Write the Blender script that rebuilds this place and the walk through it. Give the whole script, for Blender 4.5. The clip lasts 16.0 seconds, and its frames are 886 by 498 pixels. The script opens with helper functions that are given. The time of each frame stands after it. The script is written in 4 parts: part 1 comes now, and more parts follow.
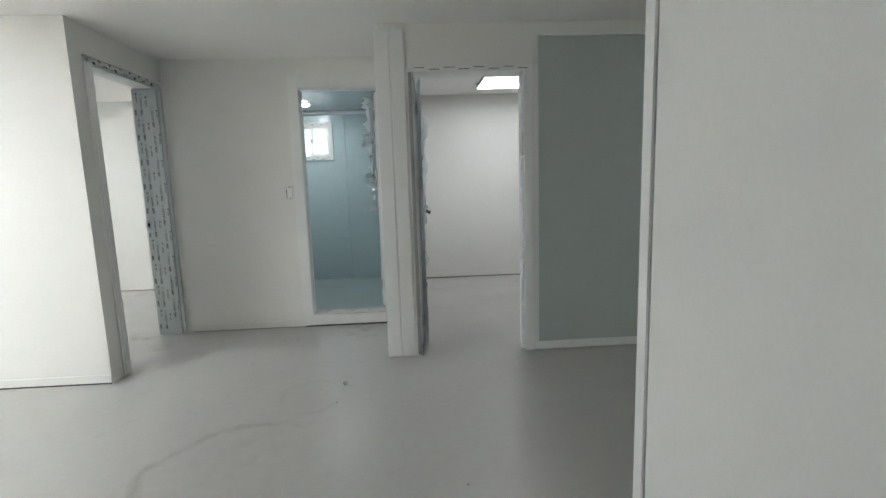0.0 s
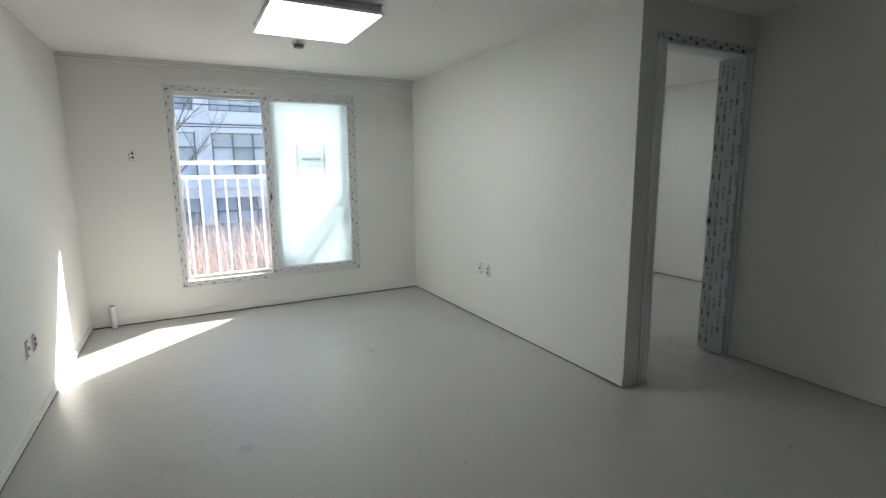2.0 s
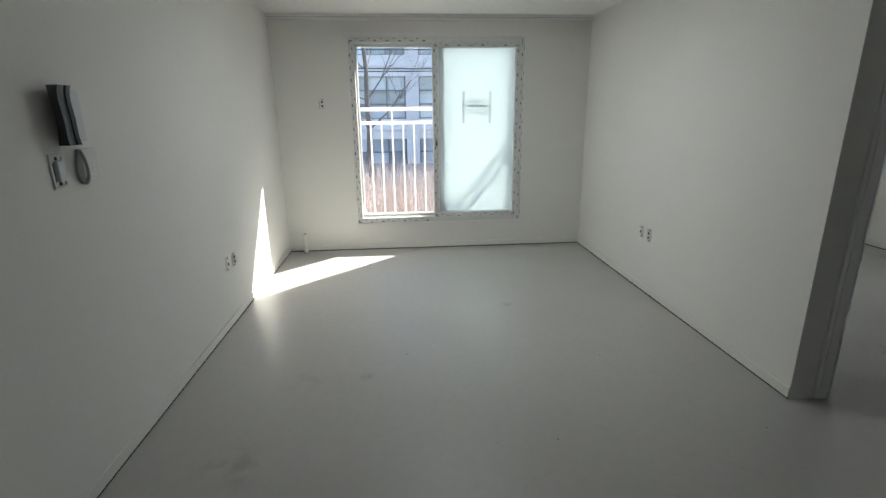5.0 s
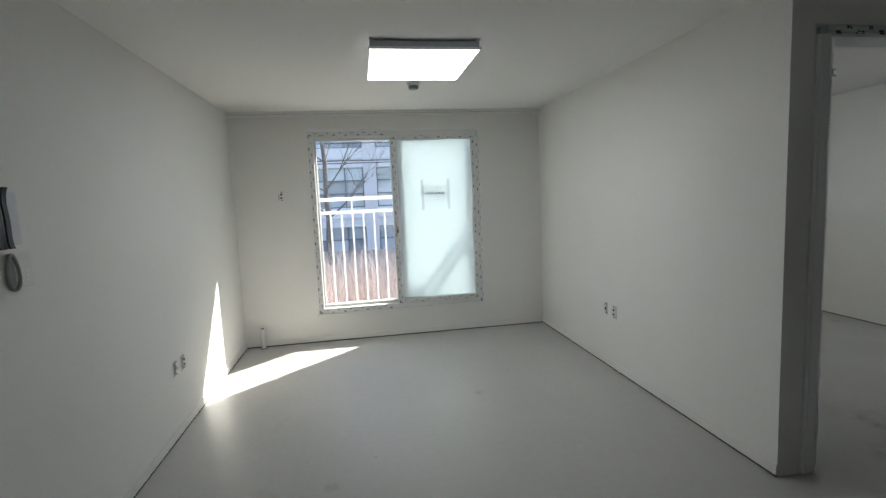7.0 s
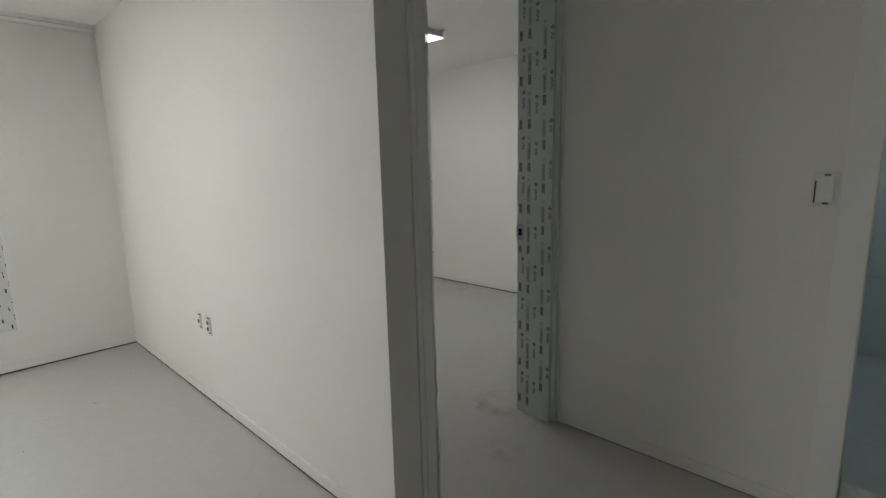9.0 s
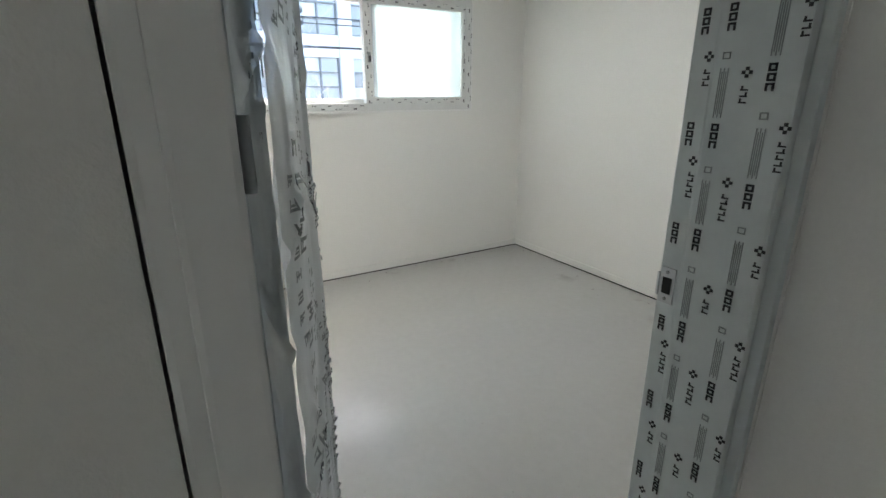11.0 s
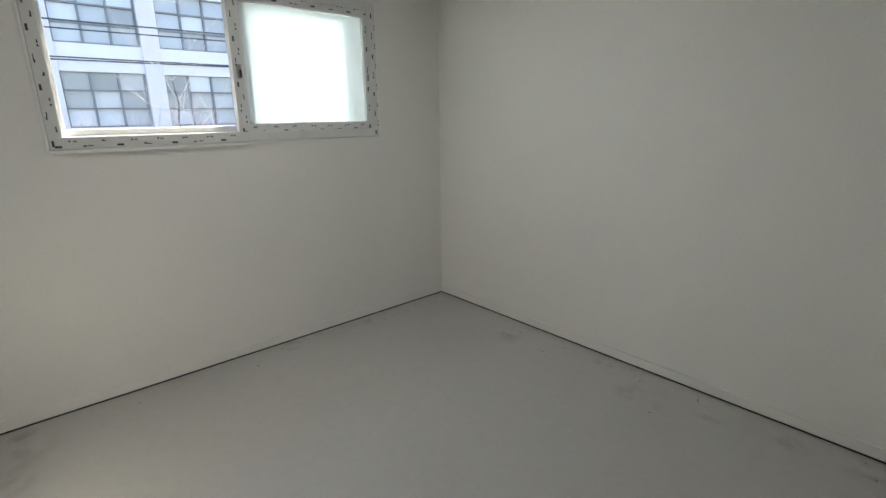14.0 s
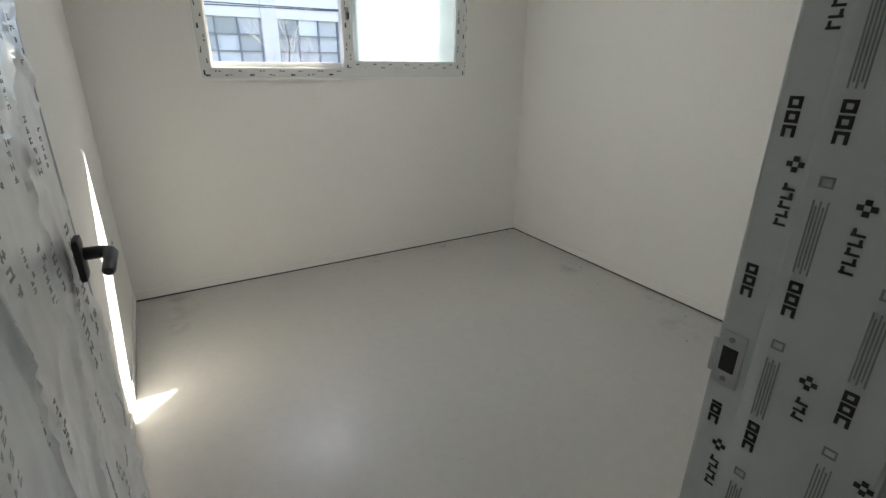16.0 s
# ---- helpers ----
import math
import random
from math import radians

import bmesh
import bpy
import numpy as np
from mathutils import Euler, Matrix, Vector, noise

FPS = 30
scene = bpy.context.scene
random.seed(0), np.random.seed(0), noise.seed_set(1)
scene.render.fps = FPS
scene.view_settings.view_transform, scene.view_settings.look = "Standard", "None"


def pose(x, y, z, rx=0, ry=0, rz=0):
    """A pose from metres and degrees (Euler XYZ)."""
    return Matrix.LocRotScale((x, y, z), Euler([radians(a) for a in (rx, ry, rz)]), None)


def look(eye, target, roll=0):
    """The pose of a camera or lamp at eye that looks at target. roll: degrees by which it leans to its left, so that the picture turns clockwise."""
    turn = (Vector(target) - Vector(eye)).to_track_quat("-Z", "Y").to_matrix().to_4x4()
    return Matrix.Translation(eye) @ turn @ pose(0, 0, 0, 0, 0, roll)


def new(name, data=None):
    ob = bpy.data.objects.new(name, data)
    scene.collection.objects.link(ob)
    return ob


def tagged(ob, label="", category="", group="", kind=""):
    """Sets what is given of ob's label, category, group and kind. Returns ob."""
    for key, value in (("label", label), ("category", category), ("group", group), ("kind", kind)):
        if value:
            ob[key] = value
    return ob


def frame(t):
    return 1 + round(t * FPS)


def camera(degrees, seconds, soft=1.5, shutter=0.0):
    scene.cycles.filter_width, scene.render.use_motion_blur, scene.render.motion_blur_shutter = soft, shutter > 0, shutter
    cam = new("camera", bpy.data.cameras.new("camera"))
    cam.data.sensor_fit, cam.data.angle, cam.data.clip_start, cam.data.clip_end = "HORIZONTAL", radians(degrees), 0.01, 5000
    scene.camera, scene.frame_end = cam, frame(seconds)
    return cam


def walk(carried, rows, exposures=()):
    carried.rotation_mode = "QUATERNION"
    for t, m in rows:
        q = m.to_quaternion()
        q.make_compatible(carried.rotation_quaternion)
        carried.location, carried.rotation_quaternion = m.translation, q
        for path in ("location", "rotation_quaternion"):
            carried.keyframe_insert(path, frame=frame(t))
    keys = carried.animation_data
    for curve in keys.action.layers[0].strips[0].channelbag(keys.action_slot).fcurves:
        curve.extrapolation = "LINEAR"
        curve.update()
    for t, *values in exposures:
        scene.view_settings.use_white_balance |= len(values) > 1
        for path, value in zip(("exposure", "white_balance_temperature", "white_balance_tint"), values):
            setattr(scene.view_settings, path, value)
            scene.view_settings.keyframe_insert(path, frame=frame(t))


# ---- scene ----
cam = camera(85.3, 16.0)
PATH = [
    (0, (1.055, 0.845, 1.26), (1.17, 2.821, 0.974), -1.8),
    (0.5, (1.118, 1.117, 1.288), (0.764, 3.058, 0.96), -2.2),
    (1, (1.124, 1.317, 1.298), (0.237, 3.085, 1.001), -2.2),
    (1.5, (1.083, 1.441, 1.332), (-0.302, 2.849, 1.015), -1.2),
    (1.6, (1.073, 1.482, 1.334), (-0.39, 2.808, 1.014), -1.2),
    (2, (0.984, 1.697, 1.356), (-0.758, 2.622, 1.024), -0.6),
    (2.5, (0.978, 1.901, 1.377), (-0.929, 2.407, 1.052), -0.4),
    (3, (1.024, 2.063, 1.41), (-0.924, 2.303, 1.024), 0.4),
    (3.5, (0.993, 2.117, 1.404), (-0.939, 2.291, 0.917), 0.0),
    (3.7, (1.005, 2.124, 1.403), (-0.914, 2.288, 0.862), -0.1),
    (5.8, (1.0, 2.064, 1.419), (-0.921, 2.209, 0.88), -1.1),
    (6, (1.003, 2.058, 1.421), (-0.949, 2.215, 1.013), -1.4),
    (6.5, (0.996, 2.039, 1.424), (-0.979, 2.256, 1.2), -1.9),
    (7, (0.934, 2.075, 1.418), (-1.027, 2.403, 1.202), -2.5),
    (7.5, (0.754, 2.254, 1.402), (-1.147, 2.821, 1.145), -2.0),
    (8, (0.504, 2.586, 1.369), (-1.268, 3.466, 1.083), -1.4),
    (8.5, (0.241, 2.877, 1.354), (-1.291, 4.124, 1.036), -1.2),
    (9, (0.178, 3.037, 1.295), (-1.176, 4.469, 0.951), -1.3),
    (9.2, (0.152, 3.118, 1.282), (-1.167, 4.578, 0.926), -0.8),
    (11.3, (-0.72, 4.247, 1.357), (-2.403, 5.134, 0.741), -0.2),
    (11.5, (-0.795, 4.313, 1.362), (-2.506, 5.156, 0.761), -0.4),
    (12, (-1.031, 4.444, 1.381), (-2.783, 5.284, 0.905), -0.6),
    (12.5, (-1.123, 4.496, 1.428), (-2.872, 5.405, 1.086), -1.1),
    (13, (-1.18, 4.527, 1.41), (-2.86, 5.553, 1.056), -1.6),
    (13.5, (-1.219, 4.562, 1.382), (-2.733, 5.782, 0.916), -1.2),
    (14, (-1.251, 4.563, 1.372), (-2.695, 5.839, 0.835), -0.7),
    (14.5, (-1.235, 4.563, 1.347), (-2.79, 5.667, 0.744), -0.6),
    (15, (-1.205, 4.536, 1.356), (-2.861, 5.439, 0.692), -0.0),
    (15.5, (-1.093, 4.476, 1.339), (-2.766, 5.33, 0.65), 0.9),
    (16, (-0.894, 4.412, 1.326), (-2.498, 5.368, 0.608), 0.6),
]
EXPOSURES = [(0.0, 3.98, 6450, 9), (0.5, 3.78, 6400, 8), (1.0, 3.55, 6400, 8), (1.5, 3.05, 6450, 9), (2.0, 2.40, 6450, 8), (2.5, 2.10, 6450, 7), (3.5, 2.07, 6500, 6), (6.0, 2.15, 6500, 6),
             (7.0, 2.05, 6450, 7), (7.5, 2.00, 6450, 7), (8.0, 1.85, 6450, 7), (8.5, 2.25, 6600, 8), (9.0, 2.70, 6800, 9), (9.2, 2.80, 6800, 9), (11.3, 3.25, 6550, 8), (11.5, 3.15, 6600, 8), (12.0, 2.80, 6750, 9), (12.5, 2.70, 6800, 9), (14.5, 2.60, 6800, 9), (16.0, 2.75, 6850, 9)]
walk(cam, [(t, look(eye, target, roll)) for t, eye, target, roll in PATH], EXPOSURES)

# ---- world and sun ----
SUN = Vector((0.97, -1.0, -1.22)).normalized()
world = bpy.data.worlds.new("world")
scene.world = world
world.use_nodes = True
wn = world.node_tree.nodes
sky = wn.new("ShaderNodeTexSky")
sky.sky_type = "NISHITA"
sky.sun_disc = False
sky.sun_elevation = math.asin(-SUN.z)
sky.sun_rotation = math.atan2(-SUN.x, -SUN.y)
sky.air_density, sky.dust_density = 1.0, 1.5
wn["Background"].inputs[1].default_value = 0.15
world.node_tree.links.new(sky.outputs[0], wn["Background"].inputs[0])

sun_data = bpy.data.lights.new("sun", "SUN")
sun_data.energy, sun_data.angle, sun_data.color = 5.0, radians(0.6), (1.0, 0.95, 0.87)
sun = new("sun", sun_data)
sun.matrix_world = Matrix.Translation((-6, 8, 9)) @ SUN.to_track_quat("-Z", "Y").to_matrix().to_4x4()


# ---- materials ----
def material(name, color, rough=0.8, metal=0.0, vary=0.06, grain=40.0, blot=1.5, bump=0.1, spec=0.5, bump_scale=None, each=0.0, island=0.0):
    """A plain surface with fine grain, broad unevenness and a little relief."""
    m = bpy.data.materials.new(name)
    m.use_nodes = True
    n, l = m.node_tree.nodes, m.node_tree.links
    b = n["Principled BSDF"]
    b.inputs["Roughness"].default_value = rough
    b.inputs["Metallic"].default_value = metal
    b.inputs["Specular IOR Level"].default_value = spec
    co = n.new("ShaderNodeTexCoord")
    fine = n.new("ShaderNodeTexNoise")
    fine.inputs["Scale"].default_value, fine.inputs["Detail"].default_value = grain, 3
    broad = n.new("ShaderNodeTexNoise")
    broad.inputs["Scale"].default_value, broad.inputs["Detail"].default_value = blot, 4
    l.new(co.outputs["Object"], fine.inputs["Vector"])
    l.new(co.outputs["Object"], broad.inputs["Vector"])
    add = n.new("ShaderNodeMath")
    add.operation = "ADD"
    l.new(fine.outputs[0], add.inputs[0])
    l.new(broad.outputs[0], add.inputs[1])
    last = add.outputs[0]
    if each:
        info = n.new("ShaderNodeObjectInfo")
        more = n.new("ShaderNodeMath")
        more.operation = "MULTIPLY_ADD"
        l.new(info.outputs["Random"], more.inputs[0])
        more.inputs[1].default_value = each
        l.new(last, more.inputs[2])
        last = more.outputs[0]
    if island:
        geo = n.new("ShaderNodeNewGeometry")
        more = n.new("ShaderNodeMath")
        more.operation = "MULTIPLY_ADD"
        l.new(geo.outputs["Random Per Island"], more.inputs[0])
        more.inputs[1].default_value = island
        l.new(last, more.inputs[2])
        last = more.outputs[0]
    ramp = n.new("ShaderNodeMapRange")
    ramp.inputs["From Min"].default_value, ramp.inputs["From Max"].default_value = 0.6, 1.4 + each + island
    ramp.inputs["To Min"].default_value, ramp.inputs["To Max"].default_value = 1 - vary, 1 + vary
    l.new(last, ramp.inputs["Value"])
    mix = n.new("ShaderNodeVectorMath")
    mix.operation = "SCALE"
    mix.inputs[0].default_value = color
    l.new(ramp.outputs[0], mix.inputs["Scale"])
    l.new(mix.outputs[0], b.inputs["Base Color"])
    if bump:
        bp = n.new("ShaderNodeBump")
        bp.inputs["Strength"].default_value, bp.inputs["Distance"].default_value = bump, 0.002
        if bump_scale:
            relief = n.new("ShaderNodeTexNoise")
            relief.inputs["Scale"].default_value, relief.inputs["Detail"].default_value = bump_scale, 2
            l.new(co.outputs["Object"], relief.inputs["Vector"])
            l.new(relief.outputs[0], bp.inputs["Height"])
        else:
            l.new(fine.outputs[0], bp.inputs["Height"])
        l.new(bp.outputs[0], b.inputs["Normal"])
    return m


def lamp_material(name, color, strength):
    m = bpy.data.materials.new(name)
    m.use_nodes = True
    b = m.node_tree.nodes["Principled BSDF"]
    b.inputs["Base Color"].default_value = (0.8, 0.8, 0.8, 1)
    b.inputs["Emission Color"].default_value = (*color, 1)
    b.inputs["Emission Strength"].default_value = strength
    return m


WALL = material("wallpaper", (0.78, 0.772, 0.745), 0.85, vary=0.03, grain=90, blot=0.9, bump=0.25, bump_scale=260)
CEIL = material("ceiling_paper", (0.80, 0.79, 0.77), 0.88, vary=0.02, grain=90, blot=0.7, bump=0.2, bump_scale=220)
TRIM = material("white_trim", (0.8, 0.8, 0.79), 0.45, vary=0.03, grain=25, blot=2, bump=0.05)
DARK = material("dark_gap", (0.03, 0.03, 0.03), 0.9)
GREEN = material("green_film", (0.47, 0.52, 0.495), 0.42, vary=0.04, grain=60, blot=1.2, bump=0.1)
TEAL = material("teal_panel", (0.46, 0.56, 0.58), 0.22, vary=0.05, grain=30, blot=1.4, bump=0.03)
BATHCEIL = material("glossy_bath_ceiling", (0.62, 0.66, 0.67), 0.12, vary=0.03, grain=20, blot=2, bump=0.03)
BLACK = material("black_metal", (0.025, 0.026, 0.03), 0.38, vary=0.15, grain=80, bump=0.1)
PVC = material("white_vinyl", (0.8, 0.8, 0.79), 0.35, vary=0.03, grain=30, blot=3, bump=0.03)
LAMP = lamp_material("lamp_diffuser", (0.94, 0.97, 1.0), 2.2)
BED_LAMP = lamp_material("bedroom_lamp_diffuser", (0.94, 0.97, 1.0), 1.2)
ROOM_LAMP = lamp_material("room_lamp_diffuser", (0.93, 0.96, 1.0), 0.85)
BATH_LAMP = lamp_material("downlight_diffuser", (0.94, 0.98, 1.0), 10.0)


# ---- mesh helpers ----
def add_box(bm, x0, x1, y0, y1, z0, z1, bevel=0.0):
    """A box between two corners, its edges rounded by bevel."""
    if not bevel:
        v = [bm.verts.new((x, y, z)) for x in (x0, x1) for y in (y0, y1) for z in (z0, z1)]
        for q in ((0, 1, 3, 2), (4, 6, 7, 5), (0, 4, 5, 1), (2, 3, 7, 6), (0, 2, 6, 4), (1, 5, 7, 3)):
            bm.faces.new([v[i] for i in q])
        return bm
    made = bmesh.ops.create_cube(bm, size=1, matrix=Matrix.LocRotScale(
        ((x0 + x1) / 2, (y0 + y1) / 2, (z0 + z1) / 2), None, (x1 - x0, y1 - y0, z1 - z0)))
    if bevel:
        edges = list({e for v in made["verts"] for e in v.link_edges})
        bmesh.ops.bevel(bm, geom=edges, offset=bevel, segments=2, affect="EDGES", profile=0.7)
    return bm


def box(x0, x1, y0, y1, z0, z1, bevel=0.0):
    return add_box(bmesh.new(), x0, x1, y0, y1, z0, z1, bevel)


def cylinder(radius, length, matrix=None, segments=24, radius2=None, bevel=0.0, bm=None):
    bm = bm or bmesh.new()
    made = bmesh.ops.create_cone(bm, cap_ends=True, segments=segments, radius1=radius,
                                 radius2=radius if radius2 is None else radius2, depth=length, matrix=matrix or Matrix())
    if bevel:
        edges = [e for e in {e for v in made["verts"] for e in v.link_edges} if any(len(f.verts) > 4 for f in e.link_faces)]
        bmesh.ops.bevel(bm, geom=edges, offset=bevel, segments=2, affect="EDGES", profile=0.7)
    return bm


def mesh_object(name, bm, mat, smooth=False):
    me = bpy.data.meshes.new(name)
    bmesh.ops.recalc_face_normals(bm, faces=bm.faces)
    bm.to_mesh(me)
    bm.free()
    for m in (mat if isinstance(mat, (list, tuple)) else [mat]):
        me.materials.append(m)
    if smooth:
        for p in me.polygons:
            p.use_smooth = True
        me.set_sharp_from_angle(angle=radians(40))
    return new(name, me)


def part(name, bm, mat, parent, label="", smooth=False):
    ob = mesh_object(name, bm, mat, smooth)
    ob.parent = parent
    # the thing's own turn and place hold for its parts
    if label:
        ob["label"] = label
    if name in ("printed_marks", "black_marks", "grey_marks", "print", "tape_print", "film_print", "torn_film", "crown"):
        ob["kind"] = "stuff"
    return ob


def thing(name, m, label, category, group="", kind=""):
    ob = new(name)
    ob.empty_display_size = 0.1
    ob.matrix_basis = m
    return tagged(ob, label, category, group, kind)


def structure(name, bm, mat, label="", category=""):
    return tagged(mesh_object(name, bm, mat), label or name.replace("_", " "), category or name.split("_")[0], kind="structure")


def wall_mesh(axis, a, b, u0, u1, z0, z1, holes=()):
    """A wall that fills a..b along its normal axis and u0..u1 along its run, with openings (u0, u1, z0, z1) cut right through."""
    us = sorted({u0, u1, *(c for h in holes for c in h[:2] if u0 <= c <= u1)})
    zs = sorted({z0, z1, *(c for h in holes for c in h[2:] if z0 <= c <= z1)})
    full = set()
    for i in range(len(us) - 1):
        for j in range(len(zs) - 1):
            cu, cz = (us[i] + us[i + 1]) / 2, (zs[j] + zs[j + 1]) / 2
            if not any(h[0] < cu < h[1] and h[2] < cz < h[3] for h in holes):
                full.add((i, j))
    bm = bmesh.new()

    def corner(n, u, z):
        return (n, u, z) if axis == "x" else (u, n, z)

    def quad(*cs):
        bm.faces.new([bm.verts.new(c) for c in cs])
    for i, j in full:
        ua, ub, za, zb = us[i], us[i + 1], zs[j], zs[j + 1]
        for n in (a, b):
            quad(corner(n, ua, za), corner(n, ub, za), corner(n, ub, zb), corner(n, ua, zb))
        for di, dj, p, q in ((-1, 0, (ua, za), (ua, zb)), (1, 0, (ub, za), (ub, zb)), (0, -1, (ua, za), (ub, za)), (0, 1, (ua, zb), (ub, zb))):
            if (i + di, j + dj) not in full:
                quad(corner(a, *p), corner(b, *p), corner(b, *q), corner(a, *q))
    bmesh.ops.remove_doubles(bm, verts=bm.verts, dist=1e-5)
    return bm


# ---- plan, in metres ----
H = 2.29                                   # ceiling height
XW, XWO = -3.99, -4.24                     # outer wall, inside and outside
YS = 0.88                                  # living room, side with the intercom
YN, YB = 3.98, 4.15                        # wall between living room and bedroom
XD = -0.965                                # hall side of the bedroom's door wall
YH = 5.065                                 # hall's end wall with the bathroom door
YR = 4.21                                  # wall with the second room's door
YE = 6.965                                 # far outer wall
LIVING_WINDOW = (1.60, 3.315, 0.285, 2.10)
BED_WINDOW = (4.70, 6.425, 1.242, 2.052)
BATH_WINDOW = (-0.40, 0.08, 1.56, 1.98)

structure("wall_west", wall_mesh("x", XWO, XW, 0.6, 7.2, -0.3, 2.6, [LIVING_WINDOW, BED_WINDOW]), WALL, "white papered outer wall with two window openings", "wall")
structure("wall_south", wall_mesh("y", 0.76, YS, XW, 0.45, 0, H), WALL, "plain white papered wall with an intercom", "wall")
structure("wall_partition", add_box(box(XW, XD, YN, 4.105, 0, H), XW, -1.19, 4.105, YB, 0, H), WALL, "white papered partition wall with a square end", "wall")
structure("wall_bedroom_door", wall_mesh("x", -1.19, XD, 4.105, YE, 0, H, [(4.105, 5.06, 0, 2.105)]), WALL, "white papered wall with the bedroom doorway", "wall")
structure("wall_hall_end", wall_mesh("y", YH, 5.2, XD, 0.86, 0, H, [(0.09, 0.81, 0, 2.085)]), WALL, "white papered hall wall with the bathroom doorway", "wall")
structure("wall_between", wall_mesh("x", 0.86, 0.99, YR + 0.15, YE, 0, H), WALL, "white wall between bathroom and room", "wall")
structure("wall_room", wall_mesh("y", YR, YR + 0.15, 0.86, 3.0, 0, H, [(1.05, 1.90, 0, 2.02)]), WALL, "white wall with an open doorway", "wall")
structure("wall_north", wall_mesh("y", YE, 7.2, -4.24, 3.15, -0.3, 2.6, [BATH_WINDOW]), WALL, "white outer wall at the back of the rooms", "wall")
# east wall is out of view; set close so more light bounces back
structure("wall_east", wall_mesh("x", 3.0, 3.15, -1.3, YE, -0.3, 2.6), WALL, "unseen plain white wall closing the kitchen, set near for bounce light", "wall")
structure("wall_entry", wall_mesh("x", 1.613, 1.743, -1.2, 1.94, 0, H), WALL, "white papered wall beside the entrance", "wall")
structure("wall_kitchen", wall_mesh("y", 1.82, 1.94, 1.743, 3.0, 0, H), WALL, "white kitchen wall", "wall")
structure("wall_entry_side", wall_mesh("x", 0.33, 0.45, -1.2, 0.76, 0, H), WALL, "white wall of the entrance passage", "wall")
structure("wall_entry_end", wall_mesh("y", -1.32, -1.2, 0.33, 3.0, 0, H), WALL, "white wall closing the entrance passage", "wall")
structure("ceiling", box(-4.0, 3.0, -1.3, 6.97, H, H + 0.2), CEIL, "plain white papered ceiling", "ceiling")


def screed():
    """Bare levelled floor: fine dust grain, broad cloudy patches, scuffs, and one curved hairline crack with a stained rim."""
    m = material("screed", (0.47, 0.461, 0.438), 0.72, vary=0.05, grain=22, blot=0.9, bump=0.12)
    n, l = m.node_tree.nodes, m.node_tree.links
    b = n["Principled BSDF"]
    base = b.inputs["Base Color"].links[0].from_socket
    co = n.new("ShaderNodeTexCoord")

    def math_node(op, a, c):
        x = n.new("ShaderNodeMath")
        x.operation = op
        for i, v in enumerate((a, c)):
            if isinstance(v, (int, float)):
                x.inputs[i].default_value = v
            else:
                l.new(v, x.inputs[i])
        return x.outputs[0]

    def tex(scale, detail=4):
        t = n.new("ShaderNodeTexNoise")
        t.inputs["Scale"].default_value, t.inputs["Detail"].default_value = scale, detail
        l.new(co.outputs["Object"], t.inputs["Vector"])
        return t.outputs[0]

    def remap(v, a, c, lo=0.0, hi=1.0):
        r = n.new("ShaderNodeMapRange")
        for k, x in zip(("From Min", "From Max", "To Min", "To Max"), (a, c, lo, hi)):
            r.inputs[k].default_value = x
        l.new(v, r.inputs["Value"])
        return r.outputs[0]

    def dist(x, y):
        d = n.new("ShaderNodeVectorMath")
        d.operation = "DISTANCE"
        l.new(co.outputs["Object"], d.inputs[0])
        d.inputs[1].default_value = (x, y, 0)
        return d.outputs["Value"]

    wob = tex(4.0)
    marks = None
    for x, y, rad, width, force in ((0.235, 2.905, 0.41, 0.04, 0.30), (0.42, 3.62, 0.2, 0.035, 0.2), (1.5, 5.9, 0.45, 0.02, 0.25), (0.15, 3.0, 0.8, 0.012, 0.12)):
        ringed = math_node("ABSOLUTE", math_node("ADD", math_node("SUBTRACT", dist(x, y), rad), math_node("MULTIPLY", math_node("SUBTRACT", wob, 0.5), 0.22)), 0)
        line = math_node("MULTIPLY", remap(ringed, width, 0.0), remap(tex(2.2 + x), 0.42, 0.6))
        line = math_node("MULTIPLY", line, force)
        marks = line if marks is None else math_node("MAXIMUM", marks, line)
    patchy = remap(tex(9.0, 6), 0.45, 0.62)
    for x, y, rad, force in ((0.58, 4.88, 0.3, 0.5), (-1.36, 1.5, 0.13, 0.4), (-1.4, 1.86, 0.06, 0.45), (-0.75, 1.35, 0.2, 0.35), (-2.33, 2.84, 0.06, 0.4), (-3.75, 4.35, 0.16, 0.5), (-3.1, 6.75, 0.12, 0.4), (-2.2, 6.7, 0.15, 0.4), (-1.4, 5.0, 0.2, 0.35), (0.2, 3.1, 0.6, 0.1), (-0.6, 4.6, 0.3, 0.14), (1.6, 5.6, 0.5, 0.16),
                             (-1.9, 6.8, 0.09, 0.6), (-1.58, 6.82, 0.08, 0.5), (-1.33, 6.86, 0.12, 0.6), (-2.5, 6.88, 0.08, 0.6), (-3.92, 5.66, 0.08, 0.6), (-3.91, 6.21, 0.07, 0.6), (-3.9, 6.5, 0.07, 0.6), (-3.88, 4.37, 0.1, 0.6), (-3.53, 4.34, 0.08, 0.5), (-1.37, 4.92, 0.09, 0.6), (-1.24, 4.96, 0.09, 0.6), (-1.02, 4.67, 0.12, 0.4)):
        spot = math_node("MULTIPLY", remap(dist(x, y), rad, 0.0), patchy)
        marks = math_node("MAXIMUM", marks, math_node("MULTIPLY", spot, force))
    scuff = math_node("MULTIPLY", remap(tex(1.1, 6), 0.55, 0.75), remap(tex(14.0, 5), 0.5, 0.7))
    marks = math_node("MAXIMUM", marks, math_node("MULTIPLY", scuff, 0.10))
    specks = math_node("MULTIPLY", remap(tex(55.0, 2), 0.70, 0.74), 0.18)
